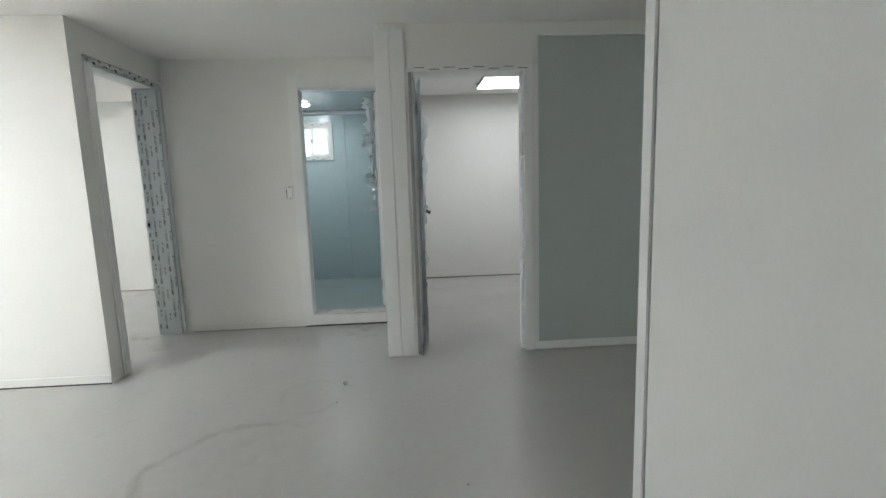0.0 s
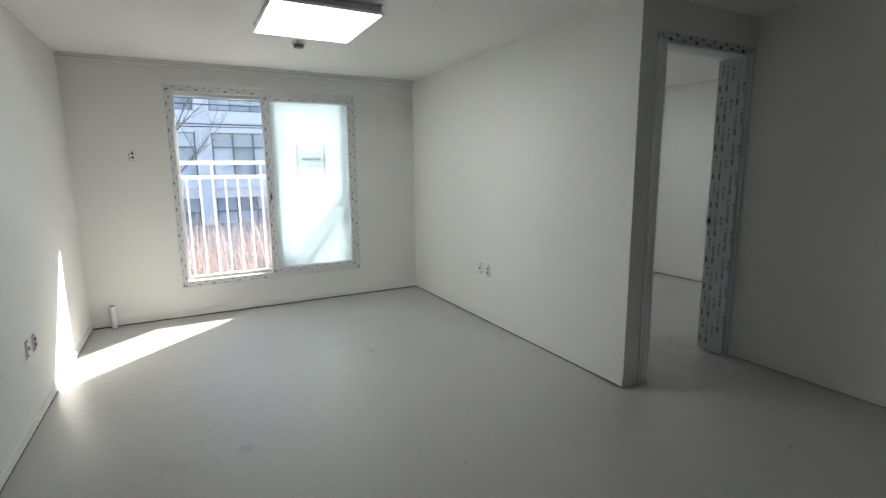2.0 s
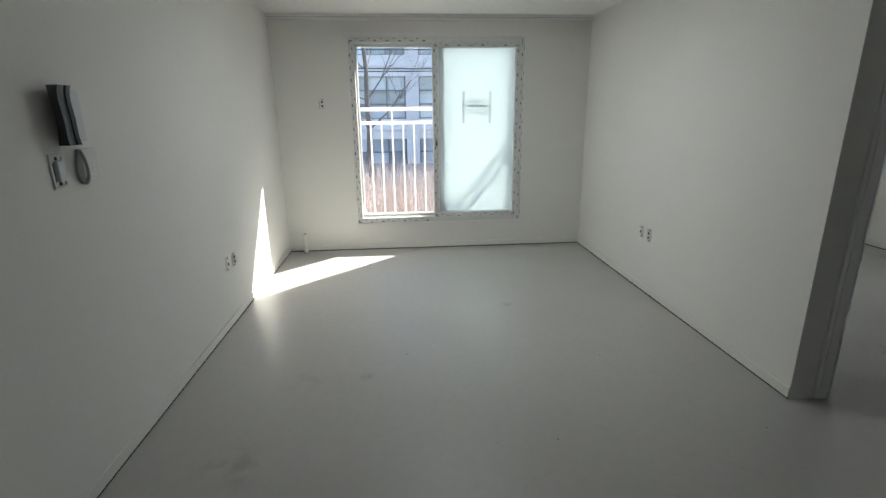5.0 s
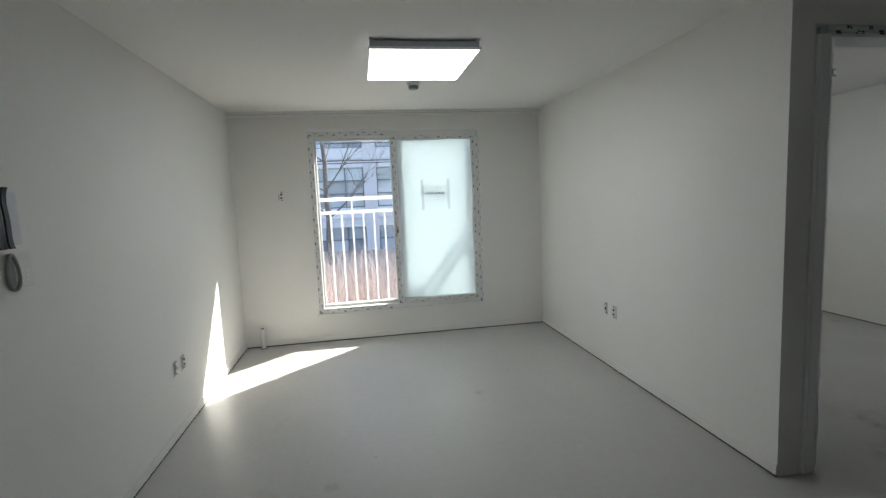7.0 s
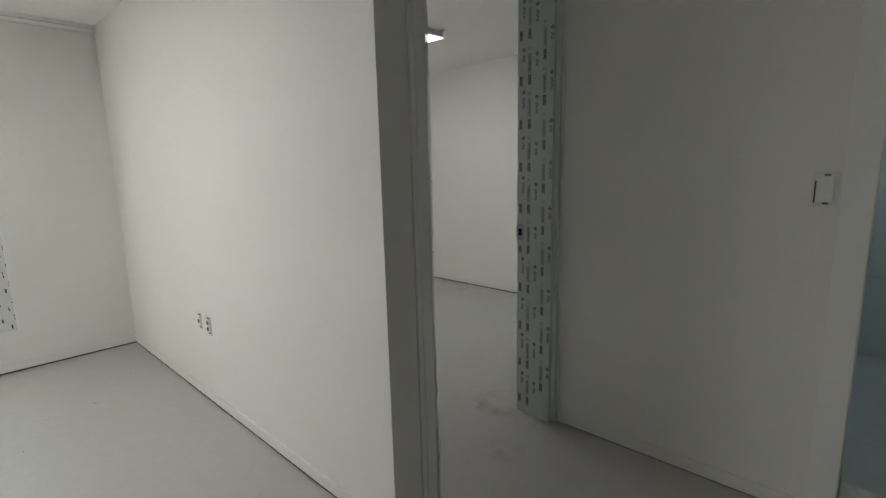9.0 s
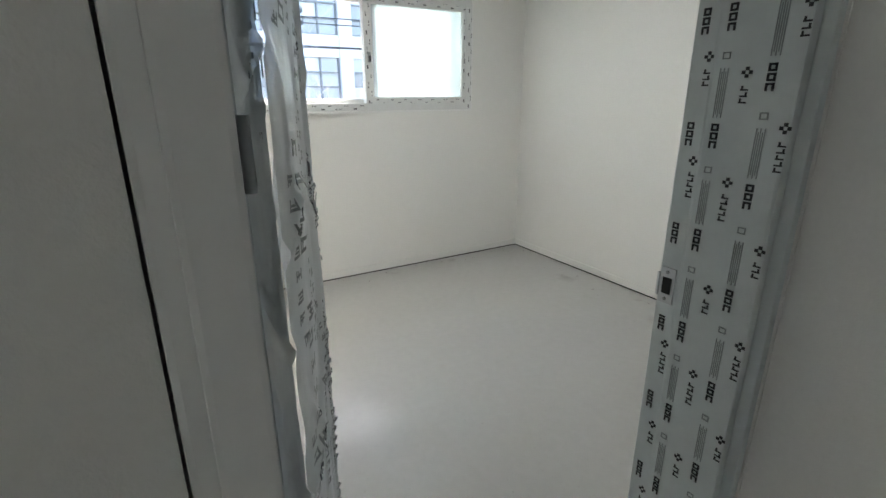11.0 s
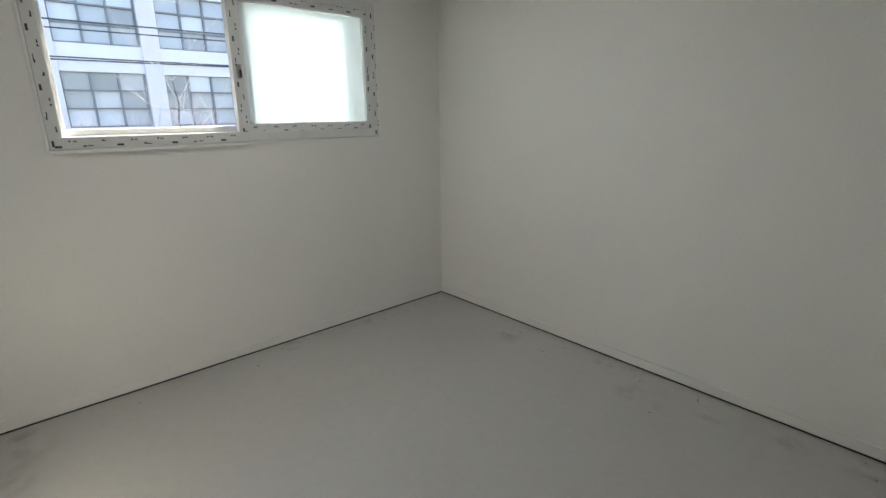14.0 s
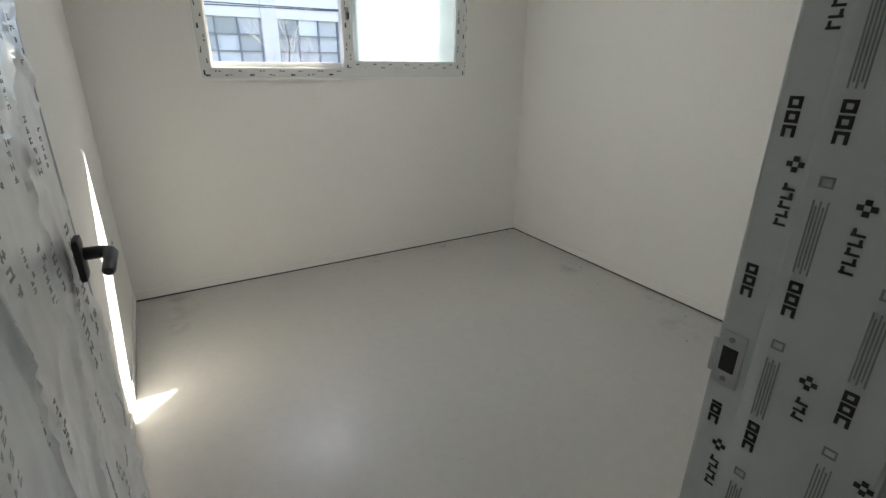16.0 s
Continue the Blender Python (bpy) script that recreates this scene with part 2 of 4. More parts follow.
    marks = math_node("MAXIMUM", marks, specks)
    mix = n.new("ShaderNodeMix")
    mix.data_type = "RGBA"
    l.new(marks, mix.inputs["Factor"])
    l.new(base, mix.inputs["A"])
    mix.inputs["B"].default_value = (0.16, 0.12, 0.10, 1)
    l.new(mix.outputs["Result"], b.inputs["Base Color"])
    rough = remap(tex(1.6, 3), 0.35, 0.65, 0.28, 0.44)
    l.new(rough, b.inputs["Roughness"])
    return m


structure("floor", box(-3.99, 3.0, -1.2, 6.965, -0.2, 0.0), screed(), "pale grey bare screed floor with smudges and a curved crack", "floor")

# ---- more materials ----
def shader_mix(name, build):
    m = bpy.data.materials.new(name)
    m.use_nodes = True
    n, l = m.node_tree.nodes, m.node_tree.links
    n.remove(n["Principled BSDF"])
    l.new(build(n, l), n["Material Output"].inputs["Surface"])
    return m


def mixed(n, l, a, b, fac):
    x = n.new("ShaderNodeMixShader")
    if isinstance(fac, float):
        x.inputs[0].default_value = fac
    else:
        l.new(fac, x.inputs[0])
    l.new(a, x.inputs[1])
    l.new(b, x.inputs[2])
    return x.outputs[0]


def bsdf(n, kind, color=None, rough=None):
    s = n.new("ShaderNodeBsdf" + kind)
    if color:
        s.inputs["Color"].default_value = (*color, 1)
    if rough is not None:
        s.inputs["Roughness"].default_value = rough
    return s


def clear_glass(n, l):
    gloss = n.new("ShaderNodeFresnel")
    gloss.inputs[0].default_value = 1.18
    return mixed(n, l, bsdf(n, "Transparent", (0.975, 0.985, 0.985)).outputs[0], bsdf(n, "Glossy", (1, 1, 1), 0.02).outputs[0], gloss.outputs[0])


def frosted_glass(n, l):
    noise_tex = n.new("ShaderNodeTexNoise")
    noise_tex.inputs["Scale"].default_value = 3.0
    ramp = n.new("ShaderNodeMapRange")
    ramp.inputs["To Min"].default_value, ramp.inputs["To Max"].default_value = 0.9, 1.05
    l.new(noise_tex.outputs[0], ramp.inputs["Value"])
    tint = n.new("ShaderNodeVectorMath")
    tint.operation = "SCALE"
    tint.inputs[0].default_value = (0.66, 0.72, 0.735)
    l.new(ramp.outputs[0], tint.inputs["Scale"])
    through_it = bsdf(n, "Translucent")
    l.new(tint.outputs[0], through_it.inputs["Color"])
    base = mixed(n, l, through_it.outputs[0], bsdf(n, "Diffuse", (0.8, 0.84, 0.84)).outputs[0], 0.1)
    gloss = n.new("ShaderNodeFresnel")
    gloss.inputs[0].default_value = 1.4
    return mixed(n, l, base, bsdf(n, "Glossy", (1, 1, 1), 0.15).outputs[0], gloss.outputs[0])


def wrap_film(n, l):
    wave = n.new("ShaderNodeTexNoise")
    wave.inputs["Scale"].default_value, wave.inputs["Detail"].default_value = 17.0, 6
    co = n.new("ShaderNodeTexCoord")
    stretch = n.new("ShaderNodeMapping")
    stretch.inputs["Scale"].default_value = (1.3, 1.3, 0.6)
    l.new(co.outputs["Object"], stretch.inputs["Vector"])
    l.new(stretch.outputs[0], wave.inputs["Vector"])
    bp = n.new("ShaderNodeBump")
    bp.inputs["Strength"].default_value, bp.inputs["Distance"].default_value = 0.55, 0.005
    l.new(wave.outputs[0], bp.inputs["Height"])
    dif = bsdf(n, "Diffuse", (0.90, 0.935, 0.945))
    glow = bsdf(n, "Translucent", (0.88, 0.92, 0.93))
    glo = bsdf(n, "Glossy", (0.95, 0.97, 1.0), 0.36)
    l.new(bp.outputs[0], glo.inputs["Normal"])
    l.new(bp.outputs[0], dif.inputs["Normal"])
    sheen = n.new("ShaderNodeFresnel")
    sheen.inputs[0].default_value = 1.4
    body = mixed(n, l, mixed(n, l, dif.outputs[0], glow.outputs[0], 0.15), glo.outputs[0], sheen.outputs[0])
    veil = n.new("ShaderNodeMapRange")
    veil.inputs["From Min"].default_value, veil.inputs["From Max"].default_value = 0.35, 0.7
    veil.inputs["To Min"].default_value, veil.inputs["To Max"].default_value = 0.84, 0.97
    l.new(wave.outputs[0], veil.inputs["Value"])
    return mixed(n, l, bsdf(n, "Transparent", (0.97, 0.98, 0.98)).outputs[0], body, veil.outputs[0])


def hazy_glass(n, l):
    """Scatter added to soften outer-pane shadows: half the view passes straight, half is scattered."""
    return mixed(n, l, bsdf(n, "Transparent", (0.97, 0.985, 0.985)).outputs[0], bsdf(n, "Translucent", (0.93, 0.97, 0.98)).outputs[0], 0.38)


CLEAR = shader_mix("clear_glass", clear_glass)
HAZY = shader_mix("hazy_glass", hazy_glass)
FROSTED = shader_mix("frosted_glass", frosted_glass)
WRAP = shader_mix("plastic_wrap", wrap_film)
FILM = material("protective_film", (0.63, 0.67, 0.67), 0.4, vary=0.05, grain=35, blot=5, bump=0.12)
VINYL_FILM = material("window_film", (0.68, 0.69, 0.68), 0.4, vary=0.05, grain=35, blot=6, bump=0.1)
INK = material("black_print", (0.035, 0.035, 0.04), 0.6, vary=0.2)
PALE_INK = material("grey_print", (0.30, 0.33, 0.33), 0.6, vary=0.2)
WRAP_INK = material("wrap_print", (0.27, 0.295, 0.305), 0.6, vary=0.2)
DOOR = material("door_leaf", (0.76, 0.79, 0.80), 0.5, vary=0.06, grain=30, blot=3, bump=0.05)
STEEL = material("steel", (0.55, 0.56, 0.57), 0.35, metal=0.9, vary=0.08)
FAINT_INK = material("faint_print", (0.5, 0.55, 0.6), 0.7, vary=0.15)
SEAM = material("seam", (0.42, 0.42, 0.41), 0.7)
PAPER = shader_mix("paper", lambda n, l: mixed(n, l, mixed(n, l, bsdf(n, "Translucent", (0.95, 0.97, 0.98)).outputs[0], bsdf(n, "Transparent", (0.99, 0.99, 0.99)).outputs[0], 0.86), bsdf(n, "Diffuse", (0.9, 0.9, 0.9)).outputs[0], 0.12))
PLASTER = material("plaster", (0.75, 0.74, 0.72), 0.9, vary=0.1, grain=60)
PLASTIC = material("ivory_plastic", (0.72, 0.72, 0.70), 0.4, vary=0.04, grain=30)
GREY_PLASTIC = material("grey_plastic", (0.28, 0.285, 0.29), 0.45, vary=0.06)
RAIL = material("white_rail_paint", (0.78, 0.78, 0.78), 0.4, vary=0.05, grain=15, bump=0.05)
WOODY = material("raw_sill", (0.55, 0.53, 0.5), 0.7, vary=0.35, grain=22, blot=9, bump=0.3)


# ---- floor: joints, skirtings and trims ----
def skirting(name, x0, y0, x1, y1, side, gap=.0095):
    """A low papered skirting along a wall face, just clear of the floor; side: outward offset (x, y)."""
    t, h = 0.007, 0.062
    sx, sy = side
    xa, xb = sorted((x0, x1)) if sx == 0 else sorted((x0, x0 + sx * t))
    ya, yb = sorted((y0, y1)) if sy == 0 else sorted((y0, y0 + sy * t))
    base = structure(name, box(xa, xb, ya, yb, gap + .0005, h, 0.002), WALL, "low white skirting just clear of the floor", "baseboard")
    g = 0.005
    xa, xb = sorted((x0, x1)) if sx == 0 else sorted((x0, x0 + sx * g))
    ya, yb = sorted((y0, y1)) if sy == 0 else sorted((y0, y0 + sy * g))
    part("floor_gap", box(xa, xb, ya, yb, 0.0005, gap), DARK, base, "dark gap under the skirting")
    return base


skirting("baseboard_living_south", XW, YS, 0.45, YS, (0, 1))
skirting("baseboard_living_west", XW, YS + .008, XW, YN - .008, (1, 0))
skirting("baseboard_living_north", XW, YN, XD, YN, (0, -1))
skirting("baseboard_bedroom_west", XW, YB + .008, XW, YE - .008, (1, 0))
skirting("baseboard_bedroom_north", XW, YE, -1.19, YE, (0, -1))
skirting("baseboard_bedroom_south", XW, YB, -1.21, YB, (0, 1))
skirting("baseboard_hall", XD + .05, YH, 0.035, YH, (0, -1), .004)
skirting("baseboard_room_north", 0.99, YE, 3.0, YE, (0, -1))
structure("baseboard_kitchen", box(1.902, 3.0, YR - 0.012, YR, 0.002, 0.06, 0.002), TRIM, "white skirting under the green wall", "baseboard")


def crown(name, y0, y1):
    bm = box(XW, XW + 0.05, y0, y1, H - 0.022, H - 0.0005, 0.002)
    add_box(bm, XW, XW + 0.035, y0, y1, H - 0.05, H - 0.026, 0.003)
    base = structure(name, bm, TRIM, "thin stepped white ceiling moulding", "trim")
    part("shadow_groove", box(XW, XW + 0.03, y0, y1, H - 0.027, H - 0.021), SEAM, base)


crown("trim_living_ceiling", YS, YN)
crown("trim_bedroom_ceiling", YB, YE)

# corner post at the entrance
structure("trim_entry", box(1.605, 1.745, 1.94, 1.985, 0, H - 0.001, 0.003), TRIM, "white trim on the end of the entrance wall", "trim")
part("seam", box(1.6105, 1.613, 1.936, 1.9395, 0, H - 0.002), SEAM, bpy.data.objects["trim_entry"])

# green wall covering and its trims
structure("wall_green", box(1.938, 3.0, YR - 0.006, YR - 0.0005, 0.061, 2.196), GREEN, "matt grey-green wall covering in a white border", "wall")
structure("trim_green_top", box(1.93, 3.0, YR - 0.011, YR - 0.0005, 2.197, 2.212, 0.002), TRIM, "thin white trim above the green wall", "trim")
structure("trim_green_side", box(1.928, 1.937, YR - 0.009, YR - 0.0005, 0.061, 2.196), TRIM, "thin white trim beside the green wall", "trim")


# ---- printed film ----
def marks_on(spots, face):
    """Flat bars laid on a face. spots: (u, v, width, height); face(u, v, w, h, bm) puts one down."""
    bm = bmesh.new()
    for s in spots:
        face(bm, *s)
    return bm


def face_y(y, out):
    def put_down(bm, u, v, w, h):
        add_box(bm, u - w / 2, u + w / 2, *sorted((y, y + out)), v - h / 2, v + h / 2)
    return put_down


def face_x(x, out):
    def put_down(bm, u, v, w, h):
        add_box(bm, *sorted((x, x + out)), u - w / 2, u + w / 2, v - h / 2, v + h / 2)
    return put_down


def frame_marks(u0, u1, v, along, rng):
    """The staggered small print on the protective tape of a window frame."""
    out, u, k = [], u0 + 0.03, 0
    while u < u1 - 0.03:
        side = 0.011 if k % 2 else -0.011
        if k % 4 == 0:
            pieces = [(0, 0.026, 0.009)]
        elif k % 4 == 2:
            pieces = [(-0.014, 0.014, 0.006), (0.008, 0.02, 0.004)]
        else:
            pieces = [(-0.012, 0.008, 0.007), (0.004, 0.014, 0.005)]
        for du, w, h in pieces:
            a, b = u + du + rng.uniform(-0.006, 0.006), v + side + rng.uniform(-0.002, 0.002)
            out.append((a, b, w, h) if along else (b, a, h, w))
        u += 0.058
        k += 1
    return out


def sliding_window(name, win, split, label, outer):
    y0, y1, z0, z1 = win
    rng = random.Random(len(name) + int(y0 * 10))
    w = thing(name, Matrix(), label, "window", kind="structure")
    f = 0.055
    xi, xo = XW + 0.004, XWO + 0.005
    # lining of the opening, in one deep frame of four members
    part("frame_head", box(XW - .12, xi, y0 + .001, y1 - .001, z1 - f, z1 - .001, .004), VINYL_FILM, w)
    part("outer_head", box(xo, XW - .1205, y0 + .001, y1 - .001, z1 - .03, z1 - .001, .004), PVC, w)
    part("frame_sill", box(xo, xi, y0 + .001, y1 - .001, z0 + .001, z0 + f, .004), VINYL_FILM, w)
    part("frame_jamb", box(xo, xi, y0 + .001, y0 + f, z0 + f, z1 - f, .004), VINYL_FILM, w)
    part("frame_jamb", box(xo, xi, y1 - f, y1 - .001, z0 + f, z1 - f, .004), VINYL_FILM, w)

    def sash(nm, xa, xb, ya, yb, glass, bar, glass_label, film):
        s = part(nm, box(xa, xb, ya, yb, z0 + f - .02, z0 + f - .02 + bar, .004), film, w)
        part("stile", box(xa, xb, ya, ya + bar, z0 + f - .02 + bar, z1 - f + .02 - bar, .004), film, s)
        part("stile", box(xa, xb, yb - bar, yb, z0 + f - .02 + bar, z1 - f + .02 - bar, .004), film, s)
        part("top_rail", box(xa, xb, ya, yb, z1 - f + .02 - bar, z1 - f + .02, .004), film, s)
        xm = (xa + xb) / 2
        g = part("pane", box(xm - .006, xm + .006, ya + bar - .004, yb - bar + .004, z0 + f - .024 + bar, z1 - f + .024 - bar), glass, s, glass_label)
        if glass is CLEAR:
            g.visible_shadow = False
        return s
    # room-side pair of sashes, the frosted one in front
    front = sash("sash", XW - .052, XW - .002, split, y1 - f + .035, HAZY, .062, "glass hazed to soften the shadows on the outer pane", VINYL_FILM)
    back = sash("sash", XW - .11, XW - .062, y0 + f - .03, split + .12, CLEAR, .05, "clear glass", VINYL_FILM)
    for s, x in ((front, XW - .002),):
        ya, yb, za, zb = split, y1 - f + .035, z0 + f - .02, z1 - f + .02
        spots = frame_marks(za, zb, split + .031, False, rng) + frame_marks(za, zb, yb - .031, False, rng)
        spots += frame_marks(ya, yb, za + .031, True, rng) + frame_marks(ya, yb, zb - .031, True, rng)
        part("printed_marks", marks_on(spots, face_x(x, .0012)), INK, s, "small black print on the protective tape")
    spots = frame_marks(z0, z1, y0 + .026, False, rng) + frame_marks(y0, split, z0 + .026, True, rng) + frame_marks(y0, split, z1 - .026, True, rng)
    spots += frame_marks(z0, z1, y1 - .012, False, rng)
    part("printed_marks", marks_on(spots, face_x(xi, .0012)), INK, w, "small black print on the protective tape")
    # latch on the meeting stile and finger pull
    zl = z0 + (z1 - z0) * 0.45
    lock = part("latch", box(XW + .0, XW + .014, split + .02, split + .04, zl - .035, zl + .035, .004), GREY_PLASTIC, w)
    part("lever", box(XW + .014, XW + .03, split + .024, split + .036, zl - .03, zl + .008, .003), BLACK, lock)
    part("finger_pull", box(XW - .002, XW + .003, y1 - f - .012, y1 - f + .002, zl - .02, zl + .02, .002), GREY_PLASTIC, w)
    # thin papered bead round the opening
    b = .012
    part("bead", box(XW, XW + .007, y0 - b, y0, z0, z1 + b, .002), TRIM, w)
    part("bead", box(XW, XW + .007, y1, y1 + b, z0 - b, z1 + b, .002), TRIM, w)
    part("bead", box(XW, XW + .007, y0, y1, z1, z1 + b, .002), TRIM, w)
    part("head_lip", box(XW, XW + .028, y0 - .03, split + .02, z1 + .0125, z1 + .032, .003), TRIM, w, "white lip over the opening sash")
    part("sill_lip", box(XW, XW + .022, y0 - b, split + .02, z0 - .016, z0 - .0005, .003), TRIM, w, "white sill lip in the sun")
    part("bead", box(XW, XW + .007, split + .021, y1, z0 - b, z0, .002), TRIM, w)
    # outer layer: both sashes pushed to the far side, the frosted one inward
    sash("outer_sash", XWO + .05, XWO + .085, split + outer, y1 - f + .045, FROSTED, .045, "frosted white glass", PVC)
    return w


sliding_window("window_1", LIVING_WINDOW, 2.405, "tall white vinyl sliding window, half frosted, taped with printed film", .07)
sliding_window("window_2", BED_WINDOW, 5.525, "wide white vinyl sliding window, half frosted, taped with printed film", .06)

# notice taped to the frosted pane
note = thing("paper_notice", pose(XW - .0225, 2.85, 1.45), "small printed white notice taped to the frosted pane", "notice")
part("sheet", box(0, .0008, -.12, .12, -.085, .085), PAPER, note)
for s in (-1, 1):
    part("tape", box(.001, .0018, s * .135 - .014, s * .135 + .014, -.16, .15), PAPER, note, "white adhesive tape strip")
    part("tape_edge", box(.002, .0026, s * .135 - .006, s * .135 + .002, -.1, .1), PALE_INK, note)
spots = [(-.06 + .045 * i, .05, .03, .008) for i in range(4)] + [(-.075 + .038 * i, .008, .026, .022) for i in range(5)] + [(-.03 + .04 * i, -.045, .028, .007) for i in range(3)]
part("print", marks_on(spots, face_x(.0012, .0008)), FAINT_INK, note, "lines of pale grey print")


# ---- bedroom doorway ----
def glyph_block(spots, u, v, s=1.0):
    """A heavy three-part mark, standing upright on the film."""
    for i in range(3):
        c = v + (i - 1) * .019 * s
        w, h, e = .017 * s, .016 * s, .0045 * s
        spots += [(u - w / 2 + e / 2, c, e, h), (u + w / 2 - e / 2, c, e, h), (u, c + h / 2 - e / 2, w, e)]
        if i != 0:
            spots.append((u, c - h / 2 + e / 2, w, e))


def word_mark(spots, u, v, n=5):
    for i in range(n):
        c = v + (i - n / 2) * .0105
        spots.append((u, c, .013, .0028))
        spots.append((u + (.004 if i % 2 else -.004), c + .004, .003, .006))
    for du, dv in ((0, .012), (.006, .018), (-.006, .018), (0, .024)):
        spots.append((u + du, v + n * .0053 + dv, .006, .006))


def text_lines(spots, u, v):
    for i in range(5):
        spots.append((u - .007 + i * .0035, v, .0014, .085 - .012 * (i % 2)))
    spots += [(u, v + .058, .012, .002), (u, v + .068, .012, .002), (u - .006, v + .063, .002, .012), (u + .006, v + .063, .002, .012)]


def jamb_film(columns, z0, z1, shift):
    dark, pale = [], []
    for k, u in enumerate(columns):
        z = z0 + .05 + shift * k
        j = 0
        while z < z1 - .12:
            if k % 2 == 0:
                text_lines(pale, u, z + .1)
                glyph_block(dark, u, z + .025, .82)
                z += .2
            else:
                word_mark(dark, u, z + .05, 5 if j % 2 else 3)
                z += .2
            j += 1
    return dark, pale


door_frame = thing("door_frame", Matrix(), "white door frame wrapped in printed protective film", "door frame", kind="structure")
XA, XB = -1.192, -0.992
NJ = 5.017
part("strike_jamb", box(XA + .05, XB, NJ, 5.06, 0, 2.06, .006), FILM, door_frame)
rebate = part("rebate", box(XA, XA + .0495, NJ + .012, 5.06, 0, 2.06, .004), FILM, door_frame)
part("outer_lip", box(XB, XB + .022, NJ + .022, 5.064, 0, 2.075, .003), FILM, door_frame)
d, p = jamb_film([XA + .075, XA + .115, XA + .155, XA + .192], 0, 2.06, .05)
part("black_marks", marks_on(d, face_y(NJ, -.0012)), INK, door_frame, "black logo blocks and words on the film")
part("grey_marks", marks_on(p, face_y(NJ, -.0012)), PALE_INK, door_frame, "fine grey print on the film")
d2, p2 = jamb_film([XA + .02, XA + .036], 0, 2.06, .08)
d2 = [s for s in d2 if not .89 < s[1] < 1.02]
part("black_marks", marks_on(d2, face_y(NJ + .012, -.0012)), INK, door_frame)
strike = part("strike_plate", box(XA + .004, XA + .038, NJ + .009, NJ + .0125, .918, .998, .001), STEEL, door_frame, "bright steel strike plate")
part("latch_hole", box(XA + .011, XA + .031, NJ + .0075, NJ + .0095, .94, .976), DARK, strike)
part("lip", box(XA - .003, XA + .004, NJ + .007, NJ + .012, .932, .984, .002), STEEL, strike)
for zc in (.928, .988):
    part("screw", cylinder(.004, .002, pose(XA + .02, NJ + .0085, zc, 90), 12), GREY_PLASTIC, strike)
part("hinge_jamb", box(XA, XD + .008, 4.108, 4.155, 0, 2.06, .006), TRIM, door_frame, "plain grey-white hinge jamb")
part("hinge_jamb_bead", box(XD - .03, XD + .013, 4.128, 4.175, 0, 2.06, .006), TRIM, door_frame)
part("head", box(XA + .05, XB, 4.156, NJ, 2.06, 2.105, .005), FILM, door_frame)
part("head_lip", box(XB, XB + .02, 4.176, 5.062, 2.075, 2.1, .003), FILM, door_frame)
spots = frame_marks(4.2, 5.0, 2.089, True, random.Random(4)) + frame_marks(4.2, 5.0, 2.08, True, random.Random(5))
part("black_marks", marks_on(spots, face_x(XB + .02, .0012)), INK, door_frame)


# ---- wrapped door leaves ----
def clamp01(v):
    return max(0.0, min(1.0, v))


def pleats(u, z, seed):
    """Upright gathers that run through the top and the foot of a wrapped leaf and fade between."""
    band = clamp01((z - 1.2) / .45) + clamp01((.8 - z) / .5)
    bend = 2.6 * noise.noise(Vector((u * 5, z * 1.3, seed))) + 1.2 * noise.noise(Vector((u * 17, z * .8, seed + 4)))
    return band * abs(math.sin(u * 120 + bend)) ** 1.6 * (.45 + .55 * clamp01(.5 + noise.noise(Vector((u * 9, z * 1.7, seed + 7)))))


def folds(u, z, seed):
    """Thin sharp folds that cross the taut film in long lines."""
    a = max(0.0, 1 - 26 * abs(noise.noise(Vector((u * 2.6 + z * 1.1, z * 1.9 - u * 2.0, seed + 9)))))
    b = max(0.0, 1 - 16 * abs(noise.noise(Vector((u * 7 - z * 3.0, z * 4.5 + u * 3, seed + 2)))))
    return a + .45 * b


def wrinkle(u, z, seed):
    """Height of the plastic over the leaf: gathers, a few long folds and a little slack."""
    slack = .35 * noise.noise(Vector((u * 3, z * 2.2 + seed, 3.1)))
    return max(0.0, .3 + 1.1 * pleats(u, z, seed) + 1.3 * folds(u, z, seed) + slack)


def slack_at(u):
    """How far the loose wrap stands off the leaf: most at the hinge side, where it hangs free."""
    return .034 * max(0.0, min(1.0, (.26 - u) / .3)) ** 1.5


def wrinkled_sheet(u0, u1, z0, z1, depth, seed, nu=44, nz=110, tail=0.0, free=False):
    """A loose plastic sheet in the u-z plane with an uneven free edge. Its face looks to +n."""
    bm = bmesh.new()
    grid = []
    for j in range(nz + 1):
        row = []
        for i in range(nu + 1):
            a, c = i / nu, j / nz
            u, z = u0 + (u1 - u0) * a, z0 + (z1 - z0) * c
            edge = noise.noise(Vector((z * 5, seed, 0))) * .02 * a
            slack = tail * a * a * (.5 + noise.noise(Vector((z * 4, seed, 5)))) + (slack_at(u) if free else 0.0)
            row.append(bm.verts.new((u + edge * (1 if u1 > u0 else -1), .001 + depth * wrinkle(u, z, seed) + slack, z)))
        grid.append(row)
    for j in range(nz):
        for i in range(nu):
            bm.faces.new((grid[j][i], grid[j][i + 1], grid[j + 1][i + 1], grid[j + 1][i]))
    return bm


WRAP_DEPTH = .007


